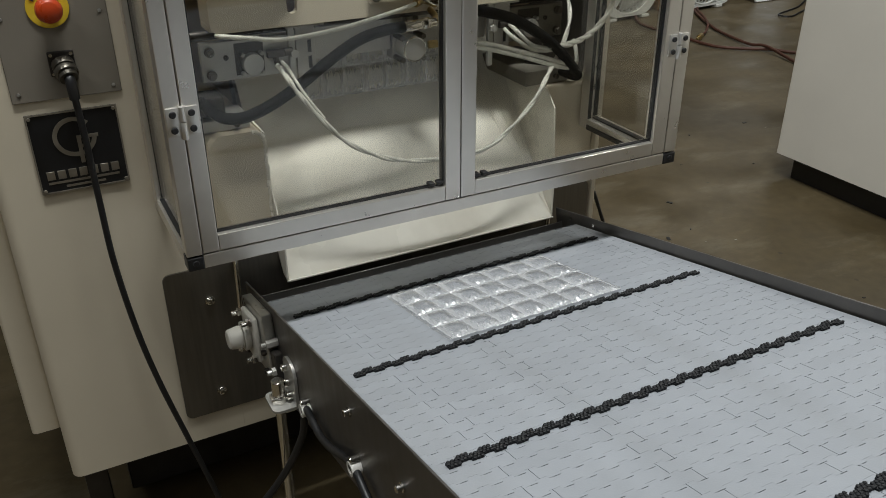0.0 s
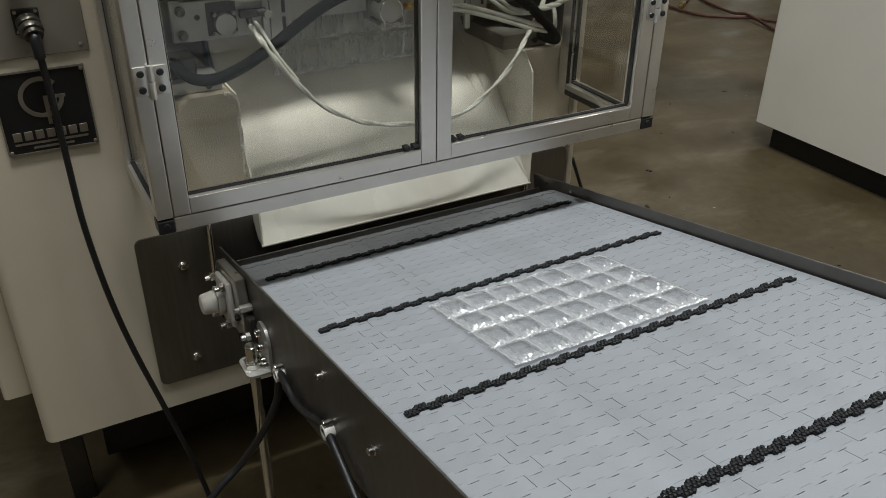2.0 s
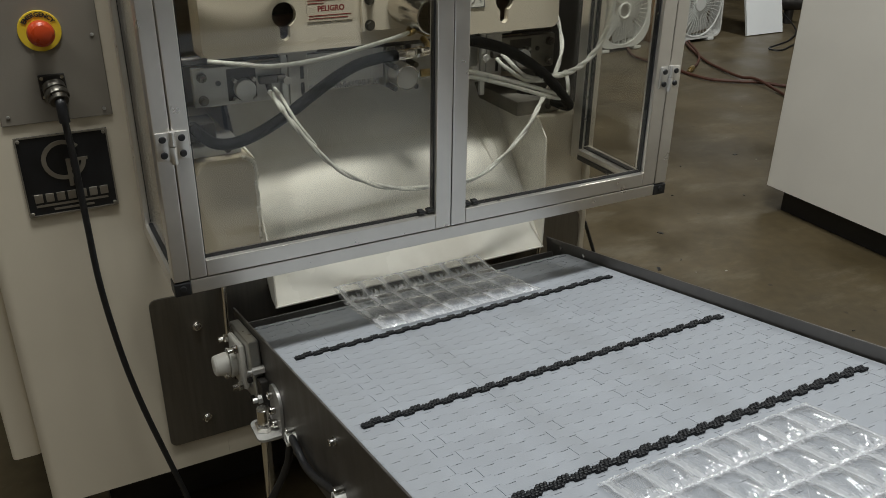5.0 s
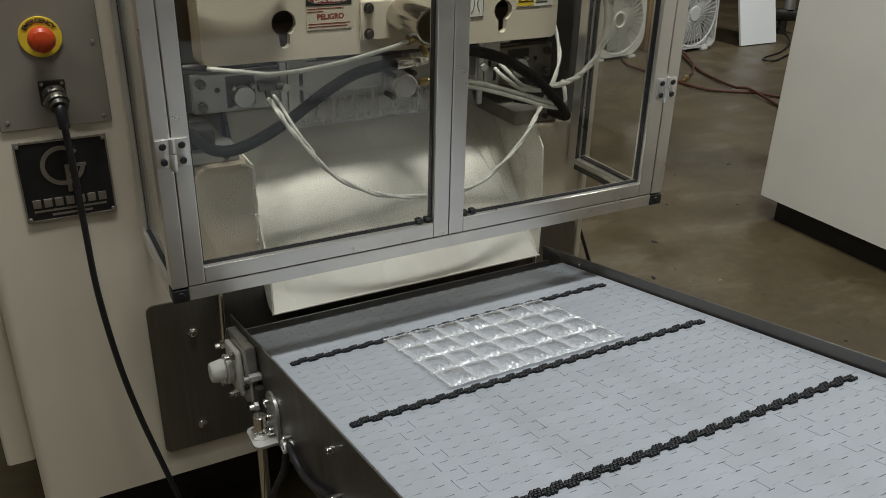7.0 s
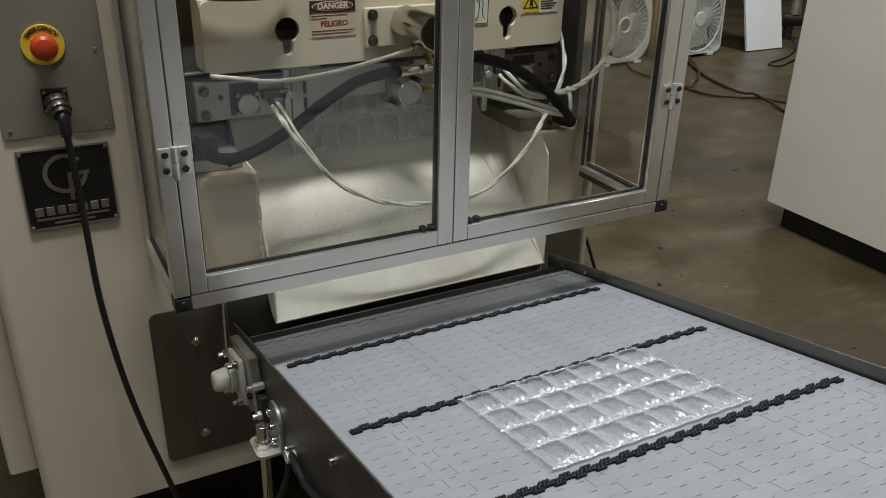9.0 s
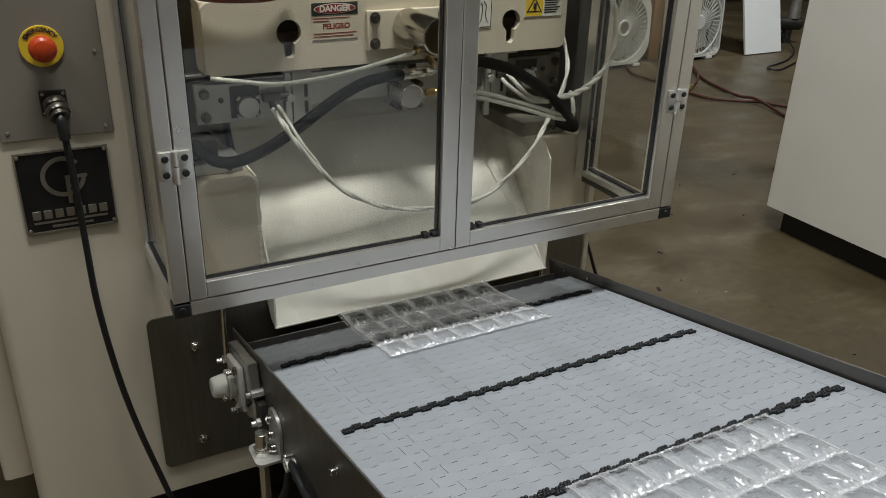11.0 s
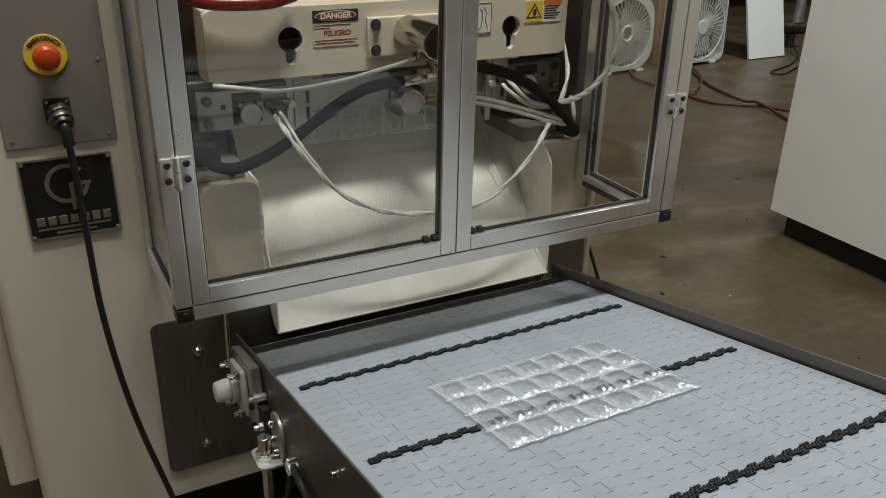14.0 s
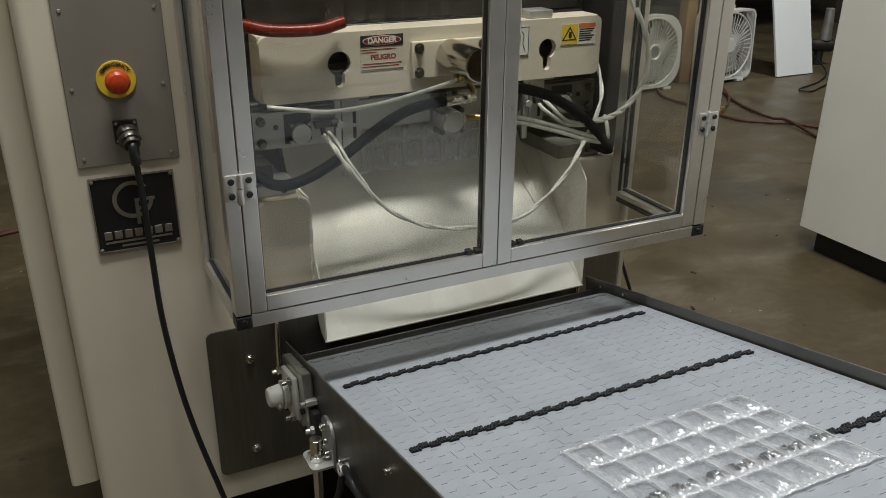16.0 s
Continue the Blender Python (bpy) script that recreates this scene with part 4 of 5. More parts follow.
def mechanism():
    t = thing("jaw_carriage", "dark steel shaft with slotted brackets under the jaw housing", "machine part")
    b = B()
    cyl(b, (0.085, 0.300, 0.906), (0.760, 0.300, 0.906), 0.0075, seg=20)
    part("shaft", b, DARK_STEEL, t)
    # centre slotted brackets
    for xx in (0.246, 0.612):
        part("bracket_arm", box(B(), (xx - 0.011, 0.276, 0.800), (xx - 0.001, 0.284, 0.912), 0.0015), ALU_CAST, t)
        part("bracket_plate", box(B(), (xx + 0.002, 0.279, 0.826), (xx + 0.034, 0.284, 0.914), 0.0012), BRACKET, t)
        part("bracket_top", box(B(), (xx - 0.016, 0.270, 0.9085), (xx + 0.048, 0.296, 0.9135), 0.001), BRACKET, t)
        for z in (0.850, 0.876):
            part("slot", box(B(), (xx + 0.021, 0.2782, z - 0.010), (xx + 0.027, 0.2788, z + 0.010), 0.0002, 1), BLACK, t)
        b = B()
        cyl(b, (xx - 0.004, 0.268, 0.868), (xx - 0.004, 0.2758, 0.868), 0.0072, seg=6, bevel=0.0008)
        part("clamp_nut", b, BRACKET, t)
    # middle air cylinder
    b = B()
    cyl(b, (0.450, 0.262, 0.852), (0.450, 0.300, 0.852), 0.0205, seg=44, bevel=0.0015)
    cap = part("cylinder_cap", b, CAST_PALE, t)
    n = 48
    part("cap_rim", hose(B(), [(0.450 + 0.0200 * math.cos(2 * math.pi * k / n), 0.2620, 0.852 + 0.0200 * math.sin(2 * math.pi * k / n)) for k in range(n + 1)], 0.0012, 6, 1), CHROME, cap)
    for ex, ez in ((-0.0195, -0.0185), (0.0195, -0.0185), (0.0195, 0.0185), (-0.0195, 0.0185)):
        b = B()
        cyl(b, (0.450 + ex, 0.268, 0.852 + ez), (0.450 + ex, 0.300, 0.852 + ez), 0.0052, seg=6, bevel=0.0008)
        part("tie_rod_nut", b, PLUG, cap)
    part("cylinder_body", box(B(), (0.426, 0.3003, 0.828), (0.474, 0.33, 0.876), 0.003), BRACKET, t)
    part("jaw_bar", box(B(), (0.250, 0.3035, 0.846), (0.424, 0.326, 0.900), 0.002), BRACKET, t, "long pale jaw bar")
    part("jaw_bar", box(B(), (0.476, 0.3035, 0.846), (0.610, 0.326, 0.900), 0.002), BRACKET, t, "long pale jaw bar")
    # mounting blocks on the cheeks
    t2 = thing("guide_block", "pale steel guide block with a hex bolt", "machine part", "guide blocks on the cheeks")
    part("block", box(B(), (0.0735, 0.235, 0.773), (0.150, 0.30, 0.792), 0.002), BRACKET, t2)
    b = B()
    cyl(b, (0.128, 0.228, 0.7825), (0.128, 0.2348, 0.7825), 0.0048, seg=16, bevel=0.001)
    part("bolt", b, DARK_STEEL, t2)
    part("upper_block", box(B(), (0.0735, 0.25, 0.7925), (0.118, 0.30, 0.822), 0.003), DARK_STEEL, t2)
    t3 = thing("guide_block", "oily dark steel guide block, shade in its colour, with a bright front face", "machine part", "guide blocks on the cheeks")
    part("block", box(B(), (0.652, 0.228, 0.7665), (0.745, 0.40, 0.793), 0.002), OILY_SHADED, t3)
    b = B()
    cyl(b, (0.716, 0.221, 0.779), (0.716, 0.2278, 0.779), 0.0050, seg=16, bevel=0.001)
    part("bolt", b, DARK_STEEL, t3)
    # upper works above the beam
    t4 = thing("upper_sealing_bar", "grey sealing bar above the jaw housing, extended upward to block light", "machine part")
    # bar extended upward to keep lamp light off the upper chute
    part("bar", box(B(), (0.115, 0.345, 1.022), (0.755, 0.37, 1.49), 0.003), DARK_STEEL, t4)
    # plate added to close the gap that let light onto the chute
    part("light_stop_plate", box(B(), (0.115, 0.3255, 1.0165), (0.755, 0.3448, 1.0215), 0.001, 1), DARK_STEEL, t4)
    part("bright_bar", box(B(), (0.20, 0.318, 1.085), (0.50, 0.334, 1.10), 0.003), STEEL, t4)
    b = B()
    hose(b, [(0.086, 0.245, 1.043), (0.13, 0.240, 1.033), (0.20, 0.238, 1.031), (0.245, 0.245, 1.039)], 0.0098, seg=14)
    solid("orange_handle", b, ORANGE, "orange red curved lever handle over the jaw housing", "handle")
    part("small_block", box(B(), (0.60, 0.27, 1.0205), (0.65, 0.31, 1.034), 0.002), BRACKET, t4)


mechanism()


def film_curtain():
    """Film tubes that run down side by side behind the jaw housing."""
    t = thing("film_curtain", "clear plastic film tubes hanging side by side over the jaws", "film")
    rnd = random.Random(21)
    for k in range(8):
        x = 0.262 + k * 0.0386
        b = B()
        rows = []
        for j in range(25):
            z = 1.0225 + j * 0.0185
            w = 0.0186 * (1 - 0.10 * abs(math.sin(j * 0.9 + k)))
            ring = []
            for i in range(13):
                u = i / 12
                ring.append(b.verts.new((x + (2 * u - 1) * w, 0.334 - 0.007 * math.sin(math.pi * u) - 0.0014 * math.sin(9 * u + k) * rnd.uniform(0.3, 1), z)))
            rows.append(ring)
        for p, q in zip(rows, rows[1:]):
            for i in range(12):
                b.faces.new((p[i], p[i + 1], q[i + 1], q[i]))
        part("film_tube", b, TUBE_FILM, t)


film_curtain()

# ---------- hoses ----------


def hose_thing(name, pts, r, material, label, wobble=0.0, per=10):
    b = B()
    hose(b, pts, r, 14, per, wobble)
    return solid(name, b, material, label, "hose")


def twin_tube(name, pts, r, gap, turns, label):
    """Two thin tubes twisted round one another along a line."""
    line = smooth_path(pts, 20)
    b = B()
    for side in (0, math.pi):
        out = []
        for i, p in enumerate(line):
            d = (line[min(i + 1, len(line) - 1)] - line[max(i - 1, 0)]).normalized()
            u = d.orthogonal().normalized() if i == 0 else (u - d * u.dot(d)).normalized()
            a = side + turns * 2 * math.pi * i / len(line) * 0.25
            out.append(p + gap * (u * math.cos(a) + d.cross(u) * math.sin(a)))
        hose(b, out, r, 9, 1)
    return solid(name, b, TUBE, label, "hose")


def hoses():
    t = thing("hydraulic_hose", "thick black rubber hose with a crimped steel end", "hose")
    b = B()
    hose(b, [(0.086, 0.262, 0.815), (0.091, 0.222, 0.811), (0.105, 0.203, 0.804), (0.133, 0.199, 0.802), (0.173, 0.197, 0.8145), (0.219, 0.196, 0.838), (0.256, 0.196, 0.861), (0.294, 0.197, 0.883), (0.332, 0.199, 0.899), (0.371, 0.200, 0.906), (0.402, 0.202, 0.907)], 0.0088, 16, 10)
    part("rubber", b, RUBBER, t)
    b = B()
    for a, c, r in ((0.400, 0.432, 0.0086), (0.432, 0.437, 0.0074), (0.437, 0.450, 0.0096), (0.450, 0.463, 0.0072)):
        cyl(b, (a, 0.202 + (a - 0.396) * 0.15, 0.9065), (c, 0.202 + (c - 0.396) * 0.15, 0.9068), r, seg=8 if r > 0.009 else 20, bevel=0.0008)
    part("crimp_end", b, CHROME, t)
    b = B()
    hose(b, [(0.462, 0.212, 0.907), (0.476, 0.240, 0.910), (0.479, 0.262, 0.915)], 0.0055, 12, 6)
    part("elbow", b, BRASS, t)
    hose_thing("hydraulic_hose", [(0.500, 0.215, 0.923), (0.540, 0.200, 0.918), (0.606, 0.192, 0.897), (0.679, 0.190, 0.850), (0.735, 0.195, 0.795), (0.742, 0.205, 0.782), (0.72, 0.25, 0.79), (0.69, 0.285, 0.80)], 0.0092, RUBBER, "thick black rubber hose bending down behind the pane")
    # milky tubes
    bow = [(0.212, 0.270, 0.853), (0.196, 0.205, 0.868), (0.195, 0.168, 0.862), (0.208, 0.155, 0.837), (0.233, 0.152, 0.802), (0.272, 0.150, 0.757), (0.319, 0.148, 0.726), (0.369, 0.147, 0.707), (0.431, 0.148, 0.697), (0.517, 0.150, 0.696), (0.572, 0.153, 0.7215), (0.621, 0.157, 0.7615), (0.652, 0.165, 0.797), (0.680, 0.190, 0.808), (0.728, 0.225, 0.84), (0.758, 0.252, 0.875), (0.768, 0.280, 0.912), (0.770, 0.312, 0.945), (0.764, 0.350, 0.968), (0.742, 0.388, 0.975)]
    twin_tube("air_tube", bow, 0.0028, 0.0016, 34, "milky twisted pair of air tubes hanging in a bow")
    hose_thing("air_tube", [(0.221, 0.270, 0.858), (0.209, 0.207, 0.866), (0.207, 0.170, 0.858), (0.219, 0.157, 0.832), (0.243, 0.154, 0.796)], 0.0026, TUBE, "thin milky air tube at the cylinder fitting")
    hose_thing("air_tube", [(0.12, 0.262, 0.912), (0.160, 0.215, 0.914), (0.205, 0.202, 0.910), (0.291, 0.200, 0.916), (0.385, 0.204, 0.931), (0.425, 0.212, 0.938), (0.447, 0.230, 0.940)], 0.0034, TUBE, "white air tube curving under the jaw housing")
    b = B()
    for a, c, r in (((0.428, 0.213, 0.938), (0.452, 0.232, 0.940), 0.0062), ((0.452, 0.232, 0.940), (0.452, 0.262, 0.940), 0.0078), ((0.470, 0.226, 0.934), (0.470, 0.262, 0.934), 0.0085)):
        cyl(b, a, c, r, seg=8, bevel=0.0008)
    solid("brass_fitting", b, BRASS, "brass hose fittings under the round cover", "fitting")
    b = B()
    cyl(b, (0.474, 0.262, 0.857), (0.490, 0.258, 0.858), 0.0068, seg=8, bevel=0.0008)
    cyl(b, (0.490, 0.258, 0.858), (0.498, 0.255, 0.858), 0.0050, seg=14, bevel=0.0005)
    solid("brass_fitting", b, BRASS, "brass elbow on the middle air cylinder", "fitting")
    for dz in (0.0, -0.0085):
        hose_thing("air_tube", [(0.498, 0.252, 0.862 + dz), (0.539, 0.205, 0.866 + dz), (0.621, 0.196, 0.842 + dz), (0.700, 0.192, 0.815 + dz), (0.738, 0.200, 0.806 + dz * 0.5), (0.765, 0.235, 0.815), (0.775, 0.26, 0.83)], 0.0039, TUBE, "milky straight air tube running beside another")
    for dz, x0 in ((0.0, 0.622), (-0.008, 0.612)):
        hose_thing("air_tube", [(x0 + 0.02, 0.272, 0.872 + dz), (x0 + 0.010, 0.235, 0.870 + dz), (0.645, 0.205, 0.850 + dz), (0.667, 0.197, 0.843 + dz * 0.6), (0.690, 0.191, 0.841 + dz * 0.3)], 0.0035, TUBE, "thin milky air tube leaving a cylinder fitting")
    loop_up = [(0.673, 0.190, 0.846), (0.715, 0.189, 0.8455), (0.740, 0.187, 0.852), (0.762, 0.184, 0.865), (0.784, 0.178, 0.893), (0.794, 0.174, 0.928), (0.795, 0.174, 0.962), (0.785, 0.180, 1.005), (0.765, 0.195, 1.05), (0.745, 0.215, 1.10), (0.73, 0.24, 1.16)]
    twin_tube("air_tube", loop_up, 0.0036, 0.0018, 24, "milky twisted air tubes looping up past the side pane")


hoses()

# ---------- conveyor ----------
ROW = 0.245 / 12
N_ROWS = 130
STRIPS = (0, 12, 24, 36, 48, 60, 72, 84, 96, 107, 119)  # rows that carry a friction strip
R_END = 0.036
L_BACK = 0.092
LOOP = ROW * N_ROWS
STRAIGHT = (LOOP - 2 * math.pi * R_END) / 2
L_FRONT = L_BACK - STRAIGHT
BX0, BX1 = 0.106, 0.700


def belt_pose(s):
    """Row at way s along the loop: 0 at the back end of the top run, then towards the operator and round."""
    s %= LOOP
    arc = math.pi * R_END
    if s < STRAIGHT:
        return pose(0, L_BACK - s, 0, 0, 0, 0)
    s -= STRAIGHT
    if s < arc:
        a = s / R_END
        return pose(0, L_FRONT - R_END * math.sin(a), -R_END + R_END * math.cos(a), math.degrees(a), 0, 0)
    s -= arc
    if s < STRAIGHT:
        return pose(0, L_FRONT + s, -2 * R_END, 180, 0, 0)
    s -= STRAIGHT
    a = math.pi + s / R_END
    return pose(0, L_BACK - R_END * math.sin(a), -R_END + R_END * math.cos(a), math.degrees(a), 0, 0)


def module_mesh(x0, x1, phase, thick=0.006):
    """A belt module with stepped hinge edges; the top lies at z = 0."""
    def edge(side):
        pts = []
        x = x0
        step = 0.0127
        while x < x1 - 1e-5:
            nx = min(BX0 + (math.floor((x - BX0) / step + 1e-4) + 1) * step, x1)
            high = (math.floor((x - BX0) / step + 1e-4) + phase) % 2 == 0
            base = side * ROW / 2
            if side < 0:
                y = base + (0.0021 if high else -0.0019)
                pts += [(x, y), (nx, y)]
            elif high:
                pts += [(x, base + 0.0019), (nx, base + 0.0019)]
            else:
                xc = x + 0.36 * (nx - x)
                pts += [(x, base - 0.0021), (xc, base - 0.0021), (xc, base - 0.0028), (nx, base - 0.0028)]
            x = nx
        return pts
    low, up = edge(-1), edge(1)
    out = low + up[::-1]
    bm = B()
    prism(bm, out, "z", -thick, 0)
    return bm


def conveyor():
    t = thing("belt_conveyor", "inclined grey plastic belt conveyor with dark stainless side plates", "conveyor", at=CONV)
    xl, xr = 0.0985, 0.7075
    y0, y1 = L_FRONT - 0.06, 0.170
    for nm, xa, xb in (("left_side_plate", xl, xl + 0.003), ("right_side_plate", xr - 0.003, xr)):
        b = B()
        prism(b, [(y0, -0.125), (y1 - 0.03, -0.125), (y1, -0.095), (y1, 0.018), (y0, 0.018)], "x", xa, xb)
        bmesh.ops.bevel(b, geom=b.edges[:], offset=0.0006, segments=1, affect="EDGES")
        part(nm, b, STEEL_DARK, t, "dull dark stainless side plate")
    part("back_plate", box(B(), (xl + 0.0034, 0.150, -0.10), (xr - 0.0034, 0.153, -0.006), 0.0006, 1), STEEL_DARK, t, "dark end plate behind the belt")
    part("bed", box(B(), (xl + 0.0034, L_FRONT, -0.020), (xr - 0.0034, L_BACK - 0.005, -0.010)), DARK_STEEL, t)
    for yy in (L_FRONT, L_BACK):
        b = B()
        cyl(b, (xl + 0.004, yy, -R_END), (xr - 0.004, yy, -R_END), R_END - 0.0075, seg=32)
        part("roller", b, DARK_STEEL, t)
    # bolts and clips along the near plate
    def spot(x, y, z):
        return CONV.inverted() @ Vector((x, y, z))
    for q in ((xl, -0.277, 0.598), (0.111, -0.42, 0.603), (0.111, -0.64, 0.65)):
        p = spot(*q)
        b = B()
        cyl(b, (xl - 0.009, p.y, p.z), (xl - 0.0002, p.y, p.z), 0.0042, seg=16, bevel=0.0012)
        cyl(b, (xl - 0.0022, p.y, p.z), (xl - 0.0002, p.y, p.z), 0.0062, seg=16)
        part("bolt", b, CHROME, t)
    for yy in (0.12, 0.05):
        b = B()
        cyl(b, (xr - 0.0055, yy, 0.006), (xr - 0.0032, yy, 0.006), 0.003, seg=12)
        part("rivet", b, CHROME, t)
    # bearing block with white cap
    by, bz = 0.077, -0.036
    bp = part("bearing_plate", box(B(), (xl - 0.0165, by - 0.059, bz - 0.051), (xl - 0.0004, by + 0.057, bz + 0.046), 0.003), ALU_CAST, t, "machined aluminium bearing plate")
    b = B()
    box(b, (xl - 0.0265, by - 0.036, bz - 0.036), (xl - 0.0168, by + 0.036, bz + 0.036), 0.005, 3)
    cyl(b, (xl - 0.037, by, bz), (xl - 0.0265, by, bz), 0.0235, r2=0.0205, seg=36, bevel=0.002)
    part("bearing_housing", b, CAST_PALE, bp, "pale painted cast bearing housing")
    b = B()
    cyl(b, (xl - 0.060, by, bz), (xl - 0.037, by, bz), 0.0152, r2=0.0185, seg=40, bevel=0.004)
    part("bearing_cap", b, WHITE_PL, bp, "white plastic bearing cap")
    part("grease_nipple", cyl(B(), (xl - 0.046, by - 0.0185, bz - 0.010), (xl - 0.046, by - 0.0245, bz - 0.013), 0.0032, seg=12, bevel=0.0008), CHROME, bp)
    for dy in (-0.029, 0.029):
        for dz in (-0.029, 0.029):
            b = B()
            cyl(b, (xl - 0.034, by + dy, bz + dz), (xl - 0.0266, by + dy, bz + dz), 0.0072, seg=6, bevel=0.0008)
            cyl(b, (xl - 0.042, by + dy, bz + dz), (xl - 0.034, by + dy, bz + dz), 0.0042, seg=14, bevel=0.0006)
            part("nut", b, CHROME, bp)
    for dy, dz in ((-0.050, -0.044), (-0.052, -0.014), (0.048, -0.044)):
        b = B()
        cyl(b, (xl - 0.0235, by + dy, bz + dz), (xl - 0.0166, by + dy, bz + dz), 0.0046, seg=14, bevel=0.001)
        part("cap_screw", b, DARK_STEEL, bp)
    # dark takeup block with bolts in front of the bearing plate
    tk = part("takeup_block", box(B(), (xl - 0.013, by - 0.086, bz - 0.052), (xl - 0.0004, by - 0.061, bz - 0.008), 0.002), DARK_STEEL, t)
    for dy, dz in ((-0.068, 0.004), (-0.079, -0.036)):
        b = B()
        cyl(b, (xl - 0.019, by + dy, bz + dz), (xl - 0.0004, by + dy, bz + dz), 0.0068, seg=6, bevel=0.0008)
        cyl(b, (xl - 0.026, by + dy, bz + dz), (xl - 0.019, by + dy, bz + dz), 0.0040, seg=14, bevel=0.0006)
        part("hex_bolt", b, BRACKET, tk)
    # belt
    kinds = []
    for first in (0.1663, 0.1868):
        xs = [BX0, *(first + 0.1201 * k for k in range(5) if first + 0.1201 * k < BX1 - 0.02), BX1]
        kinds.append([finish(module_mesh(a + 0.00028, b_ - 0.00028, 0), "belt_module", BELT, False) for a, b_ in zip(xs, xs[1:])])
    fm = flight_mesh()
    rows = []
    for i in range(N_ROWS):
        row = new("belt_row")
        row.empty_display_size = 0.01
        row.parent = t
        for me in kinds[i % 2]:
            ob = new("belt_module", me)
            ob.parent = row
        if i in STRIPS:
            ob = new("friction_strip", fm)
            ob.parent = row
            tagged(ob, "black knobbly rubber friction strip")
        rows.append(row)
    return t, rows


def flight_mesh():
    """A low black strip of packed round knobs that steps to and fro with the hinge teeth."""
    b = B()
    x, end, tooth = BX0 + 0.020, BX1 - 0.029, 0.0127
    i = 0
    while x < end - 0.004:
        off = 0.0020 if i % 2 else -0.0020
        w = min(tooth, end - x)
        box(b, (x - 0.0002, off - 0.0048, 0.0003), (x + w + 0.0002, off + 0.0048, 0.0022))
        for j, dy in enumerate((-0.0038, 0.0, 0.0038)):
            for k in range(3):
                cx, cy = x + (k + (0.28 if j % 2 else 0.70)) * tooth / 3, off + dy
                if cx > end:
                    continue
                rings = [[b.verts.new((cx + r * math.cos(math.pi * a / 3 + 0.5), cy + r * math.sin(math.pi * a / 3 + 0.5), z)) for a in range(6)]
                         for r, z in ((0.0022, 0.0018), (0.0021, 0.0034), (0.0013, 0.0039))]
                for p, q in zip(rings, rings[1:]):
                    for a in range(6):
                        b.faces.new((p[a], p[(a + 1) % 6], q[(a + 1) % 6], q[a]))
                b.faces.new(rings[-1])
        x += tooth
        i += 1
    return finish(b, "friction_strip", FLIGHT, False)


conv, belt_rows = conveyor()


def conveyor_stand():
    """Threaded pivot with plate and bright legs under the near side plate."""
    t = thing("conveyor_support", "bright steel support leg with a bolted angle plate", "support leg")
    z0, ya, yb = 0.4555, -0.068, -0.017
    b = B()
    prism(b, [(0.0980, ya), (0.0980, yb), *rounded(0.0605, ya, 0.097, yb, 0.010, 5)[6:18]], "z", z0, z0 + 0.004)
    part("angle_plate", b, BRACKET, t)
    b = B()
    prism(b, [q for q in rounded(ya, z0 - 0.02, yb, 0.524, 0.022, 6) if q[1] > z0 + 0.03] + [(ya, z0 + 0.0042), (yb, z0 + 0.0042)], "x", 0.0935, 0.0978)
    lug = part("lug", b, BRACKET, t, "rounded upright lug plate")
    for y, z in ((-0.036, 0.508), (-0.043, 0.487), (-0.050, 0.469)):
        part("bolt", cyl(B(), (0.0855, y, z), (0.0932, y, z), 0.0060, seg=18, bevel=0.0016), CHROME, lug)
    b = B()
    cyl(b, (0.0762, -0.042, z0 + 0.0042), (0.0762, -0.042, z0 + 0.0135), 0.0140, seg=6, bevel=0.0009)
    part("nut", b, CHROME, t)
    b = B()
    cyl(b, (0.0762, -0.042, z0 - 0.001), (0.0762, -0.042, z0 + 0.039), 0.0094, seg=20, bevel=0.0012)
    part("threaded_end", b, CHROME, t)
    b = B()
    cyl(b, (0.0762, -0.042, 0.0), (0.0762, -0.042, z0 - 0.0012), 0.0075, seg=20)
    part("leg", b, CHROME, t)
    b = B()
    cyl(b, (0.0762, -0.042, 0.0), (0.0762, -0.042, 0.012), 0.03, r2=0.022, seg=28, bevel=0.002)
    part("foot", b, BLACK, t)
    t2 = thing("trestle", "dark steel trestle under the raised end of the conveyor", "trestle")
    for x in (0.060, 0.708):
        part("leg", box(B(), (x, -0.98, 0.0), (x + 0.0378, -0.945, 0.70), 0.003), DARK_STEEL, t2)
    part("crossbar", box(B(), (0.0983, -0.975, 0.20), (0.7075, -0.95, 0.23), 0.003), DARK_STEEL, t2)
    # hooks either side of the chute
    for x in (0.090, 0.7015):
        b = B()
        hose(b, [(x, 0.206, 0.47), (x, 0.197, 0.55), (x, 0.196, 0.572), (x, 0.205, 0.582), (x, 0.214, 0.575)], 0.0046, 12, 6)
        solid("hook_rod", b, CHROME, "bent bright steel hook rod beside the chute", "hook")


conveyor_stand()


def conveyor_cable():
    pts = [(0.092, -0.115, 0.488), (0.091, -0.145, 0.493), (0.091, -0.177, 0.489), (0.091, -0.22, 0.501), (0.091, -0.271, 0.526), (0.091, -0.297, 0.532), (0.090, -0.34, 0.52), (0.089, -0.42, 0.49), (0.088, -0.5, 0.50), (0.092, -0.62, 0.53)]
    b = B()
    hose(b, [(-0.02, 0.16, 0.0055), (-0.09, 0.06, 0.0055), (-0.115, -0.02, 0.03), (-0.085, -0.055, 0.16), (-0.015, -0.064, 0.262), (0.035, -0.064, 0.308), (0.066, -0.085, 0.370), (0.086, -0.108, 0.440), *pts], 0.0052, 12, 8)
    solid("sensor_cable", b, CABLE, "black cable clipped along the conveyor side plate", "cable")
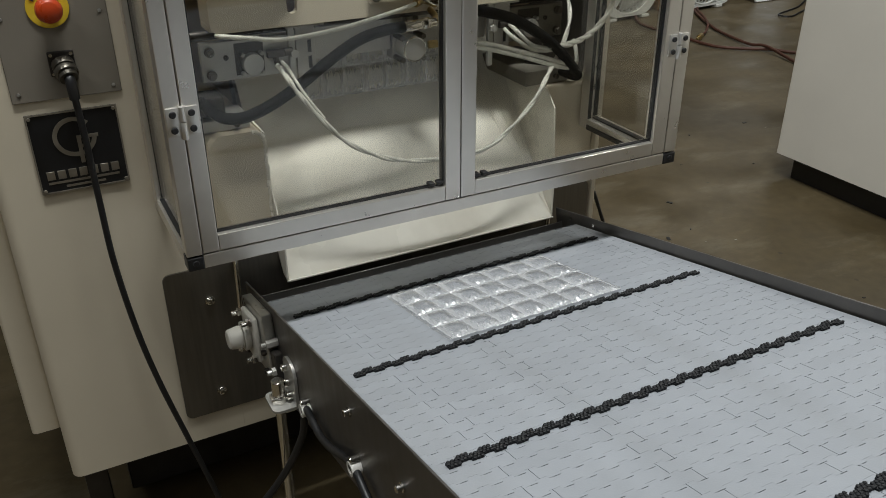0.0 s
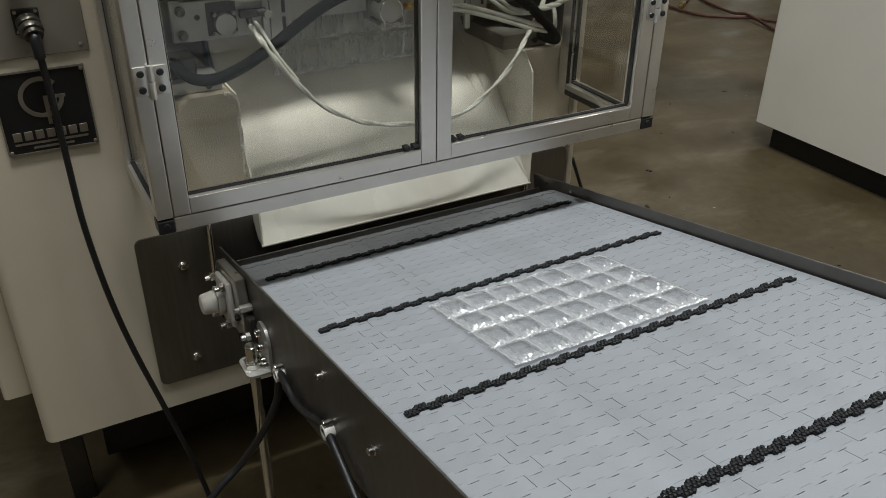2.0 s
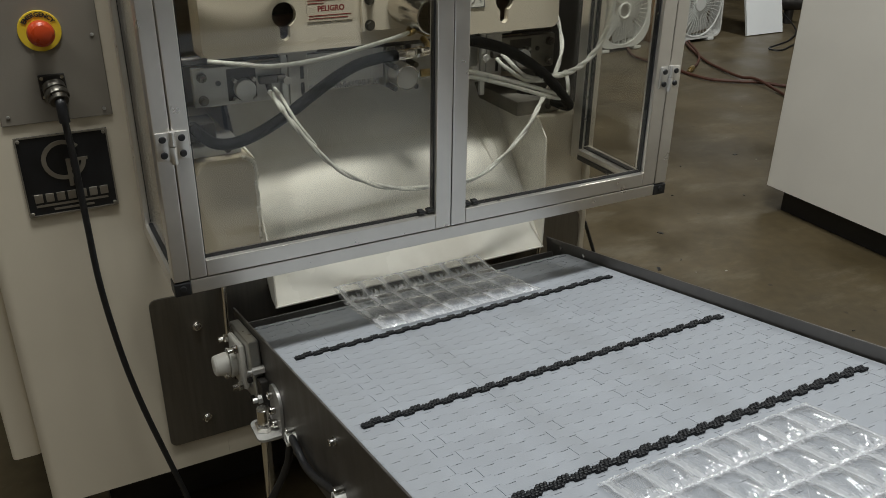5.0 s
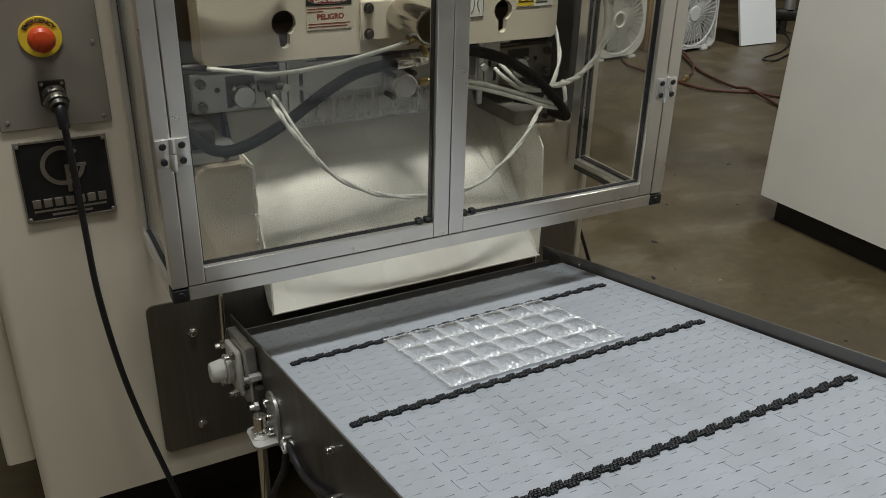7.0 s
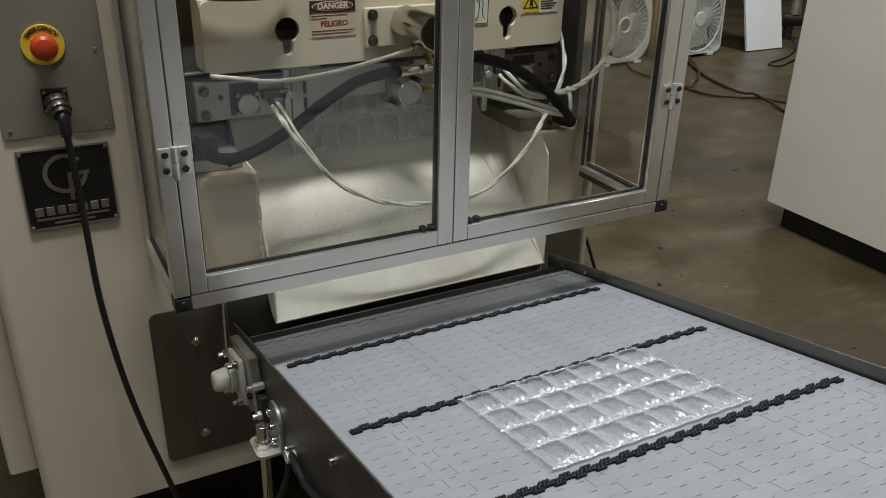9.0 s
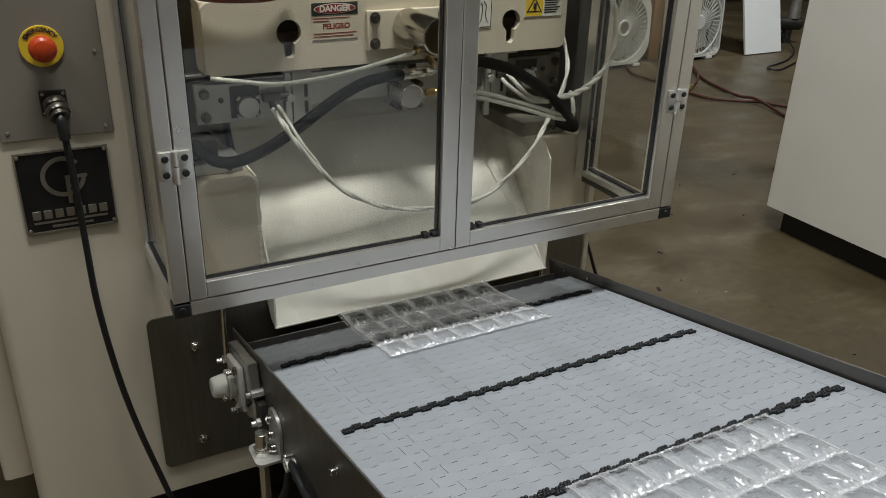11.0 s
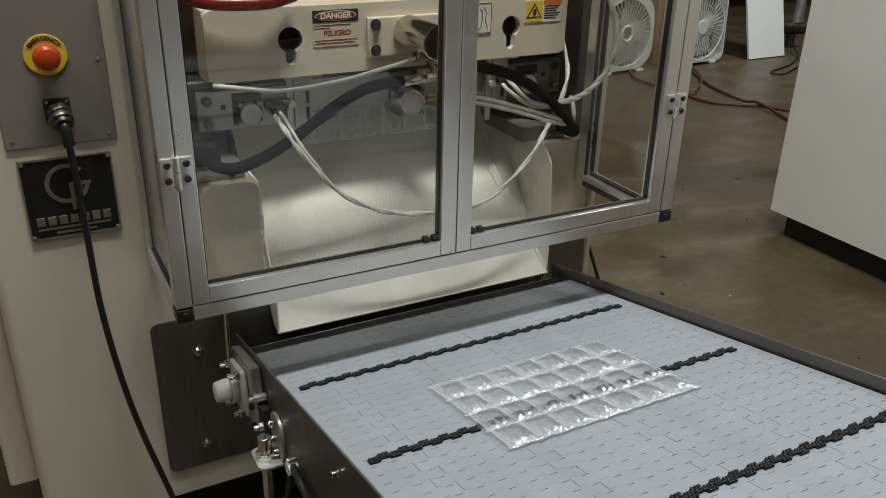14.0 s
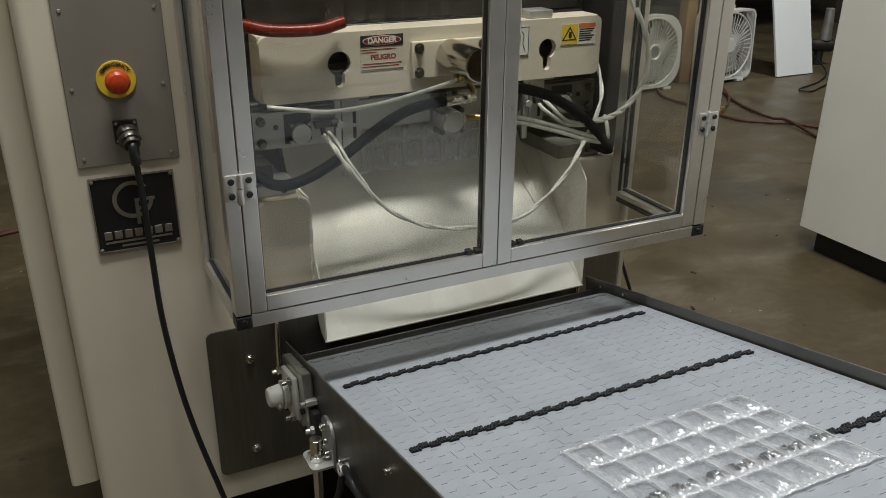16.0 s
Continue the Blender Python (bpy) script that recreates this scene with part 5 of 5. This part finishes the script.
    for y, z in ((-0.115, 0.488), (-0.297, 0.532)):
        t = thing("cable_clip", "white plastic cable clip on the side plate", "clip", "cable clips on the side plate")
        b = B()
        outer = [(y + 0.0095 * math.cos(2 * math.pi * k / 20), z + 0.0095 * math.sin(2 * math.pi * k / 20)) for k in range(20)]
        inner = [(y + 0.0056 * math.cos(2 * math.pi * k / 20), z + 0.0056 * math.sin(2 * math.pi * k / 20)) for k in range(20)]
        ring_prism(b, outer, inner, "x", 0.0855, 0.0984)
        part("loop", b, WHITE_PL, t)
        part("screw", cyl(B(), (0.086, y, z + 0.0135), (0.0984, y, z + 0.0135), 0.0042, seg=14, bevel=0.001), CHROME, t)


conveyor_cable()

# ---------- pouches ----------
PW, PL = 0.0386, 0.0512
COLS = 7
SX0 = 0.270


def pouch_mesh(seed):
    """A filled pillow pouch, seams flat at z = 0, flat on top, with gathered, dimpled ends."""
    rnd = random.Random(seed)
    b = B()
    nx, ny = 26, 34
    ph = [rnd.uniform(0, 6.28) for _ in range(6)]
    dimples = []
    for end in (0, 1):
        for _ in range(9):
            v = rnd.uniform(0.035, 0.17)
            dimples.append((rnd.uniform(0.06, 0.94), v if end else 1 - v, rnd.uniform(0.0013, 0.0026), rnd.uniform(-0.0010, 0.0021)))
    top = {}
    for i in range(nx + 1):
        for j in range(ny + 1):
            u, v = i / nx, j / ny
            x, y = (u - 0.5) * (PW - 0.0012), (v - 0.5) * (PL - 0.0035)
            e = max(0.0, math.sin(math.pi * u)) ** 0.6 * max(0.0, math.sin(math.pi * v)) ** 0.62
            near = 1 - abs(2 * v - 1)
            gather = math.exp(-(near / 0.20) ** 2) * min(1.0, near / 0.05)
            z = 0.0068 * e + 0.0011 * gather * e ** 0.5 * (math.sin(u * 24 + ph[0] + 5 * v) + 0.7 * math.sin(u * 41 + ph[1]))
            z += 0.0005 * e * math.sin(u * 5 + ph[2]) * math.sin(v * 8 + ph[3])
            for du, dv, r, h in dimples:
                d2 = ((u - du) * PW) ** 2 + ((v - dv) * PL) ** 2
                if d2 < 9 * r * r:
                    z += h * e ** 0.4 * math.exp(-d2 / (r * r))
            top[i, j] = b.verts.new((x, y, 0.0036 + max(0.0, z)))
    for i in range(nx):
        for j in range(ny):
            f = b.faces.new((top[i, j], top[i + 1, j], top[i + 1, j + 1], top[i, j + 1]))
            reach = 3 + 1.6 * math.sin(i * 0.9 + ph[4]) + 1.2 * math.sin(i * 2.3 + ph[5])
            a, c = min(j, ny - 1 - j), min(i + 0.8 * math.sin(j * 0.5 + ph[0]), nx - 1 - i + 0.8 * math.sin(j * 0.4 + ph[1]))
            # hazier film towards ends and sides carries the pale sheen in its colour
            f.material_index = 2 if a < reach or c < 2 else 1 if a < 1.6 * reach or c < 3.8 else 0
    return finish(b, "pouch", [FILM, FILM_MID, FILM_EDGE], True)


POUCHES = [pouch_mesh(s) for s in range(6)]


def seal_mesh(seed, x0, x1):
    """The crinkled cross seals of a row, with the thin seams between its pouches and a narrow clear margin."""
    rnd = random.Random(seed)
    b = B()
    n = 190
    for ya, yb in ((-PL / 2 - 0.0016, -PL / 2 + 0.0026), (PL / 2 - 0.0026, PL / 2 - 0.0002)):
        prev = None
        for k in range(n + 1):
            x = x0 + (x1 - x0) * k / n
            q = []
            for f in (0.0, 0.25, 0.5, 0.75, 1.0):
                lump = abs(math.sin(k * 0.53 + seed)) ** 0.7 * rnd.uniform(0.2, 1)
                z = 0.0038 + 0.0020 * lump * math.sin(math.pi * f) + 0.0005 * math.sin(k * 1.9 + 3 * f)
                q.append(b.verts.new((x, ya + (yb - ya) * f + 0.0007 * math.sin(k * 0.31 + seed), z)))
            if prev:
                for i in range(4):
                    b.faces.new((prev[i], q[i], q[i + 1], prev[i + 1]))
            prev = q
    for c in range(COLS + 1):
        x = SX0 + c * PW
        w = 0.0011 if 0 < c < COLS else 0.0014
        line = []
        for j in range(9):
            y = (j / 8 * 2 - 1) * (PL / 2 - 0.0025)
            d = 0.0004 * math.sin(j * 1.7 + c + seed)
            line.append([b.verts.new((x + sx * w + d, y, 0.0044 + 0.0005 * math.sin(j * 2.2 + c) + (0.0010 if sx == 0 else 0))) for sx in (-1, 0, 1)])
        for p, q in zip(line, line[1:]):
            for i in range(2):
                b.faces.new((p[i], p[i + 1], q[i + 1], q[i]))
    return finish(b, "seal", SEAL, True)


def margin_mesh(side):
    """The thin clear film margin along one side of a row."""
    b = B()
    x = SX0 if side < 0 else SX0 + COLS * PW
    prev = None
    for j in range(11):
        y = (j / 10 - 0.5) * PL
        q = [b.verts.new((x + side * w, y, 0.0030 + z + 0.0006 * math.sin(j * 1.4 + 2 * w * 900))) for w, z in ((0.0008, 0.0010), (0.0035, 0.0005), (0.0065, 0.0))]
        if prev:
            for i in range(2):
                b.faces.new((prev[i], q[i], q[i + 1], prev[i + 1]))
        prev = q
    return finish(b, "film_margin", FILM, True)


MARGINS = [margin_mesh(-1), margin_mesh(1)]


def pouch_sheet(seed, label):
    rnd = random.Random(seed)
    t = thing("pouch_sheet", label, "pouch sheet", "sheets of joined pouches")
    rows = []
    for r in range(4):
        row = new("seal_web", seal_mesh(seed * 7 + r, SX0 - 0.004, SX0 + COLS * PW + 0.004))
        row.parent = t
        for me in MARGINS:
            new("film_margin", me).parent = row
        for c in range(COLS):
            ob = new("pouch", POUCHES[rnd.randrange(len(POUCHES))])
            ob.parent = row
            flip = rnd.choice((0, 180))
            ob.matrix_basis = pose(SX0 + (c + 0.5) * PW, 0, 0, 0, 0, flip)
        rows.append(row)
    return t, rows


SHEETS = [pouch_sheet(1, "clear filled pouches joined in four rows, lying on the belt"),
          pouch_sheet(2, "clear filled pouches in four rows, dropping down the chute"),
          pouch_sheet(3, "clear filled pouches in four rows lying over a black strip"),
          pouch_sheet(4, "clear filled pouches hanging down from the jaws")]

# ---------- surroundings ----------


def far_cabinet():
    t = thing("large_cabinet", "large pale enamelled machine cabinet on a dark plinth", "cabinet")
    b = B()
    prism(b, rounded(2.249, -2.2, 3.2, 0.972, 0.008, 4), "z", 0.095, 1.9)
    part("body", b, WHITE_CAB, t)
    b = B()
    box(b, (2.300, -2.1, 0.0), (3.15, 0.93, 0.0945), 0.003)
    part("plinth", b, BLACK, t)


far_cabinet()


def box_fan(x, y, turn, label, corner, rim, hub_open):
    """A floor fan: housing with a round grille of spokes, rounder or squarer by its corner radius."""
    t = thing("box_fan", label, "fan", "box fans on the floor", at=pose(x, y, 0, -3, 0, turn))
    w, h, z0 = 0.240, 0.466, 0.02
    cz = z0 + h / 2
    r = 0.221
    if corner > 0.1:
        # the front is one plate with a round opening
        b = B()
        ring_prism(b, rounded(-w, z0, w, z0 + h, corner, 9), rounded(-r, cz - r, r, cz + r, r * 0.998, 9), "y", -0.05, 0.05)
        part("housing", b, FAN_WHITE, t)
    else:
        b = B()
        ring_prism(b, rounded(-w, z0, w, z0 + h, corner, 6), rounded(-w + rim, z0 + rim, w - rim, z0 + h - rim, corner - rim * 0.6, 6), "y", -0.05, 0.05)
        part("housing", b, FAN_WHITE, t)
        # short bars across the four corners of the grille
        for sx in (-1, 1):
            for sz in (-1, 1):
                for k in range(6):
                    d = 0.150 + k * 0.012
                    low = math.sqrt(max(r * r - d * d, 0)) + 0.004
                    top = min(h / 2 - rim, 0.222)
                    if low < top:
                        part("corner_bar", hose(B(), [(sx * d, -0.046, cz + sz * low), (sx * d, -0.046, cz + sz * top)], 0.0017, 4, 1), FAN_WHITE, t)
    for rr, thick in ((r - 0.004, 0.0065), (0.150, 0.0020), (0.105, 0.0020)):
        n = 48
        part("grille_ring", hose(B(), [(rr * math.cos(2 * math.pi * k / n), -0.046, cz + rr * math.sin(2 * math.pi * k / n)) for k in range(n + 1)], thick, 6, 1), FAN_WHITE, t)
    count = 40
    for k in range(count):
        a = 2 * math.pi * k / count
        d = Vector((math.cos(a), 0, math.sin(a)))
        d2 = Vector((math.cos(a + 0.16), 0, math.sin(a + 0.16)))
        part("spoke", hose(B(), [d * 0.045 + Vector((0, -0.050, cz)), d2 * 0.130 + Vector((0, -0.052, cz)), d2 * (r - 0.004) + Vector((0, -0.046, cz))], 0.0027, 4, 2), FAN_WHITE, t)
    if hub_open:
        n = 32
        part("hub_ring", hose(B(), [(0.046 * math.cos(2 * math.pi * k / n), -0.054, cz + 0.046 * math.sin(2 * math.pi * k / n)) for k in range(n + 1)], 0.009, 8, 1), FAN_WHITE, t)
        part("hub", cyl(B(), (0, -0.050, cz), (0, -0.03, cz), 0.040, seg=28, bevel=0.006), BRACKET, t, "grey sunken hub disc")
    else:
        part("hub", cyl(B(), (0, -0.060, cz), (0, -0.03, cz), 0.050, seg=28, bevel=0.006), FAN_WHITE, t)
    for k in range(5):
        b = B()
        box(b, (0.04, -0.002, -0.075), (0.200, 0.002, 0.075), 0.001, 1, Matrix.Translation((0, 0.0, cz)) @ pose(0, 0, 0, 0, 72 * k, 0) @ pose(0, 0, 0, 24, 0, 0))
        part("blade", b, FAN_BLADE, t, "translucent grey fan blade")
    for sx in (-0.14, 0.14):
        part("foot", box(B(), (sx - 0.03, -0.055, 0.0), (sx + 0.03, 0.055, 0.0195), 0.004), FAN_WHITE, t)
    if not hub_open:
        part("knob", cyl(B(), (0.05, 0, z0 + h), (0.05, 0, z0 + h + 0.028), 0.018, seg=16, bevel=0.004), FAN_WHITE, t)


box_fan(3.44, 3.33, 5, "rounded white plastic fan behind the clear guard panes", 0.150, 0.02, True)
box_fan(4.085, 3.33, 5, "square white plastic box fan standing on the concrete floor", 0.055, 0.014, False)


def background():
    b = B()
    box(b, (-0.178, 0.0, 0.0), (0.178, 0.018, 1.3), 0.002, 1, pose(4.737, 3.272, 0.0055, -15, 0, 0))
    solid("white_board", b, BOARD, "tall white foam board leaning back on the floor", "board")
    b = B()
    box(b, (3.795, 3.42, 0.0), (3.880, 3.50, 3.0), 0.004)
    solid("timber_post", b, WOOD, "raw pine upright post behind the fans", "post")
    t = thing("storage_rack", "dark storage rack with shelves, far in the dim hall", "rack")
    for x in (3.2, 5.2, 7.2):
        for y in (5.0, 5.8):
            part("upright", box(B(), (x, y, 0), (x + 0.06, y + 0.06, 2.6)), SHELF, t)
    for z in (0.35, 1.1, 1.9):
        part("shelf", box(B(), (3.2, 4.98, z), (7.26, 5.88, z + 0.05)), SHELF, t)
    rnd = random.Random(5)
    for z in (0.40, 1.15):
        x = 3.4
        while x < 7.0:
            w, h, d = rnd.uniform(0.25, 0.5), rnd.uniform(0.2, 0.45), rnd.uniform(0.4, 0.7)
            if rnd.random() < 0.7:
                b = B()
                box(b, (x, 5.05, z + 0.0005), (x + w, 5.05 + d, z + h), 0.005)
                solid("carton", b, CARTON if rnd.random() < 0.6 else SHELF, "closed storage carton on the rack shelf", "carton", "cartons on the rack")
            x += w + rnd.uniform(0.05, 0.3)
    t = thing("grinder_stand", "grey motor on a stand beside the white board", "machine")
    part("motor", cyl(B(), (5.13, 3.56, 0.145), (5.32, 3.48, 0.145), 0.048, seg=28, bevel=0.01), DARK_STEEL, t)
    part("column", cyl(B(), (5.23, 3.518, 0.0), (5.23, 3.518, 0.105), 0.035, seg=24), DARK_STEEL, t)
    part("cone", cyl(B(), (5.26, 3.505, 0.185), (5.26, 3.505, 0.42), 0.045, r2=0.032, seg=24, bevel=0.004), BRACKET, t)
    b = B()
    hose(b, [(5.135, 3.55, 0.12), (4.98, 3.22, 0.03), (4.74, 3.05, 0.009), (4.55, 2.97, 0.009), (4.40, 2.92, 0.009), (4.36, 2.87, 0.009), (4.41, 2.83, 0.009), (4.56, 2.89, 0.009), (4.78, 2.98, 0.009), (5.1, 3.05, 0.009)], 0.0055, 8, 8)
    solid("motor_cable", b, CABLE, "black cable looped on the floor beside the motor", "cable")
    b = B()
    cyl(b, (0.927, 0.35, 0.456), (1.114, 0.35, 0.006), 0.004, seg=10)
    solid("support_rod", b, BLACK, "thin black rod leaning beside the machine's side panel", "rod")
    def on_floor(pts, z=0.012):
        return [(x, y, z) for x, y in pts]
    b = B()
    hose(b, on_floor([(4.6, 3.8), (4.134, 3.711), (4.052, 3.729), (3.872, 3.64), (3.67, 3.47), (3.50, 3.285), (3.402, 3.117), (3.386, 2.998), (3.396, 2.90), (3.40, 2.78), (3.395, 2.653), (3.396, 2.543),
                      (3.427, 2.438), (3.542, 2.335), (3.628, 2.277), (3.694, 2.161), (3.86, 1.95), (4.1, 1.7)]), 0.0085, 8, 8)
    solid("air_line", b, CORD, "orange brown air line looped across the floor", "hose")
    b = B()
    hose(b, [(4.3, 3.58, 0.012), (4.0, 3.289, 0.012), (3.737, 2.841, 0.012), (3.652, 2.593, 0.012), (3.606, 2.398, 0.016), (3.607, 2.285, 0.030), (3.55, 2.044, 0.012), (3.42, 1.7, 0.012)], 0.0085, 8, 8)
    solid("extension_cord", b, CORD, "red brown extension cord lying across the floor", "cord")
    t = thing("air_hose_end", "short brown hose end with a metal coupling on the floor", "hose")
    b = B()
    hose(b, on_floor([(4.06, 3.33), (3.97, 3.22), (3.87, 3.06), (3.75, 2.895), (3.60, 2.752), (3.50, 2.685)], 0.020), 0.0075, 8, 8)
    part("hose", b, CORD, t)
    b = B()
    cyl(b, (3.505, 2.688, 0.018), (3.455, 2.656, 0.016), 0.016, seg=12, bevel=0.003)
    cyl(b, (3.456, 2.657, 0.016), (3.42, 2.634, 0.014), 0.010, seg=12, bevel=0.002)
    part("coupling", b, BRASS, t, "dull brass hose coupling")
    b = B()
    hose(b, [(-3.5, 2.6, 0.01), (-2.0, 2.35, 0.01), (-0.9, 2.25, 0.01), (-0.2, 2.4, 0.01)], 0.010, 8, 8)
    solid("air_line", b, CORD, "red brown air line on the floor beside the machine", "hose")
    rnd = random.Random(11)
    b = B()
    for _ in range(90):
        if rnd.random() < 0.75:
            x, y = rnd.uniform(1.4, 4.8), rnd.uniform(0.6, 3.3)
        else:
            x, y = rnd.uniform(-1.4, 0.3), rnd.uniform(-0.3, 2.2)
        s = rnd.choice((0.002, 0.003, 0.004, 0.005, 0.007, 0.010))
        k = rnd.uniform(0.12, 0.7)
        turn = rnd.uniform(0, 6.28)
        ring = [(x + s * rnd.uniform(0.5, 1.0) * math.cos(turn + j * 1.05), y + s * k * rnd.uniform(0.5, 1.0) * math.sin(turn + j * 1.05)) for j in range(6)]
        prism(b, ring, "z", 0.0002, 0.0012)
    solid("floor_litter", b, [SCRAP], "small pale scraps of film scattered on the floor", "litter", kind="stuff", smooth=False)
    b = B()
    for _ in range(60):
        x, y = (rnd.uniform(1.0, 3.2), rnd.uniform(0.0, 2.2)) if rnd.random() < 0.7 else (rnd.uniform(-0.6, 0.2), rnd.uniform(-0.6, 0.3))
        s = rnd.choice((0.004, 0.006, 0.010))
        box(b, (-s, -s * 0.5, 0), (s, s * 0.5, 0.002), 0, 1, pose(x, y, 0.0002, 0, 0, rnd.uniform(0, 180)))
    solid("floor_crumbs", b, [BLACK], "small dark crumbs scattered on the floor", "litter", kind="stuff", smooth=False)
    t = thing("work_trolley", "dark trolley with bright fittings in the dim hall", "trolley")
    part("deck", box(B(), (-2.2, 2.9, 0.45), (-1.15, 3.5, 0.5), 0.01), SHELF, t)
    part("frame", box(B(), (-2.15, 2.95, 0.12), (-1.2, 3.45, 0.449), 0.01), SHELF, t)
    part("handle", hose(B(), [(-1.20, 2.95, 0.5), (-1.14, 2.93, 0.8), (-1.14, 3.2, 0.85), (-1.14, 3.45, 0.8), (-1.20, 3.45, 0.5)], 0.015, 10, 6), CHROME, t)
    for x in (-2.05, -1.3):
        for y in (3.0, 3.4):
            part("castor", cyl(B(), (x, y - 0.02, 0.06), (x, y + 0.02, 0.06), 0.06, seg=20, bevel=0.006), BLACK, t)


background()

# ---------- movement ----------
BELT_WAY = [(0.0, 0.0), (1.5, 0.162), (3.5, 0.374), (7.0, 0.755), (8.0, 0.863), (9.0, 0.969), (12.5, 1.3465), (13.5, 1.4535), (14.5, 1.560), (16.0, 1.723)]


def belt_way(t):
    for (a, p), (b, q) in zip(BELT_WAY, BELT_WAY[1:]):
        if t <= b:
            return p + (q - p) * (t - a) / (b - a)
    return BELT_WAY[-1][1]


def steps(a, b, d):
    return [a + d * i for i in range(round((b - a) / d) + 1)]


# the way of a pouch sheet: c falls as it moves on; belt, then chute, then hanging
CORNERS = []


def sheet_point(c):
    pts = CORNERS
    end = L_FRONT - 0.012
    if c < end:
        brink = CONV @ Vector((0, end, 0.0006))
        drop = brink.z - 0.004
        if c > end - drop:
            return brink + Vector((0, 0, c - end))
        return Vector((0, brink.y + (c - end + drop), 0.004))
    if c <= pts[0][0]:
        return pts[0][1] + (c - pts[0][0]) * Vector((0, math.cos(radians(SLOPE)), -math.sin(radians(SLOPE))))
    for (a, p), (b, q) in zip(pts, pts[1:]):
        if c <= b:
            return p + (q - p) * ((c - a) / (b - a))
    return pts[-1][1] + Vector((0, 0, c - pts[-1][0]))


def make_corners():
    p = CONV @ Vector((0, 0.105, 0.0006))
    CORNERS.append((0.105, p))
    cs, sn = math.cos(radians(CH_A)), math.sin(radians(CH_A))
    off = Vector((0, -sn, cs)) * 0.004
    for q in (Vector((0, CH_Y - 0.004, CH_Z + 0.012)), Vector((0, CH_Y, CH_Z)) + Vector((0, cs, sn)) * 0.04 + off, Vector((0, 0.345, CH_Z + (0.345 - CH_Y) * sn / cs)) + off):
        CORNERS.append((CORNERS[-1][0] + (q - CORNERS[-1][1]).length, q))


def row_pose(c):
    a, b = sheet_point(c), sheet_point(c + PL)
    y = (b - a).normalized()
    z = Vector((1, 0, 0)).cross(y)
    m = Matrix((Vector((1, 0, 0)), y, z)).transposed().to_4x4()
    m.translation = (a + b) / 2
    return m


def sheet_way(keys, follow):
    """keys: way of the leading edge before it rides; follow: (time, offset) from which it rides with the belt."""
    def c(t):
        if t >= follow[0]:
            c = follow[1] - belt_way(t)
            if c < L_FRONT - 0.10 and t > 9:
                gone = (L_FRONT - 0.10 - c) / 0.107
                c -= min(gone * 2.0, 1.1) if gone < 0.55 else 0
                return max(c, L_FRONT - 1.05) if gone < 0.55 else L_FRONT - 1.05
            return c
        for (a, p), (b, q) in zip(keys, keys[1:]):
            if a <= t <= b:
                return p + (q - p) * (t - a) / (b - a)
        return keys[-1][1] if t > keys[-1][0] else keys[0][1]
    return c


def motions():
    make_corners()
    hang = CORNERS[-1][0]
    # belt rows
    ts = steps(0, 16, 0.25)
    for i, row in enumerate(belt_rows):
        s0 = L_BACK - 0.004 + i * ROW
        walk(row, [(t, belt_pose(s0 + belt_way(t))) for t in ts])
    # pouch sheets
    ways = [(sheet_way([(0, -0.226)], (0.0, -0.226)), sorted(set(steps(0, 7, 0.5)) | set(steps(7, 11, 0.1)) | set(steps(11, 16, 0.5)))),
            (sheet_way([(0, hang + 0.022), (0.9, hang + 0.022), (1.1, hang + 0.0), (2.0, hang + 0.0), (2.2, hang - 0.03), (3.0, hang - 0.03), (3.15, hang - 0.07), (3.3, hang - 0.11), (3.4, 0.25), (3.5, 0.16), (3.6, 0.108), (3.7, 0.0945)], (3.7, 0.4905)),
             sorted(set(steps(0, 3.2, 0.1)) | set(steps(3.2, 6.2, 0.1)) | set(steps(6.5, 16, 0.5)))),
            (sheet_way([(0, hang + 0.27), (3.2, hang + 0.22), (3.4, hang + 0.13), (4.5, hang + 0.105), (5.8, hang + 0.045), (7.0, hang + 0.034), (8.2, hang + 0.030), (8.4, hang + 0.010), (9.0, hang + 0.0), (9.2, hang - 0.02), (9.3, 0.30), (9.4, 0.20), (9.5, 0.12), (9.6, 0.0850)], (9.6, 1.1187)),
             sorted(set(steps(0, 9, 0.5)) | set(steps(9, 11.5, 0.1)) | {8.2, 8.4} | set(steps(12, 16, 0.5)))),
            (sheet_way([(0, hang + 0.5), (3.2, hang + 0.45), (9.2, hang + 0.24), (9.6, hang + 0.13), (11.3, hang + 0.09), (12.5, hang + 0.036), (14.5, hang + 0.032), (15.2, hang + 0.018), (16.0, hang + 0.010)], (99, 0)),
             steps(0, 16, 0.5))]
    for (sheet, rows), (c, ts) in zip(SHEETS, ways):
        first = {t: row_pose(c(t)) for t in ts}
        walk(sheet, [(t, first[t]) for t in ts])
        for k, row in enumerate(rows):
            walk(row, [(t, first[t].inverted() @ row_pose(c(t) + k * PL)) for t in ts])


motions()
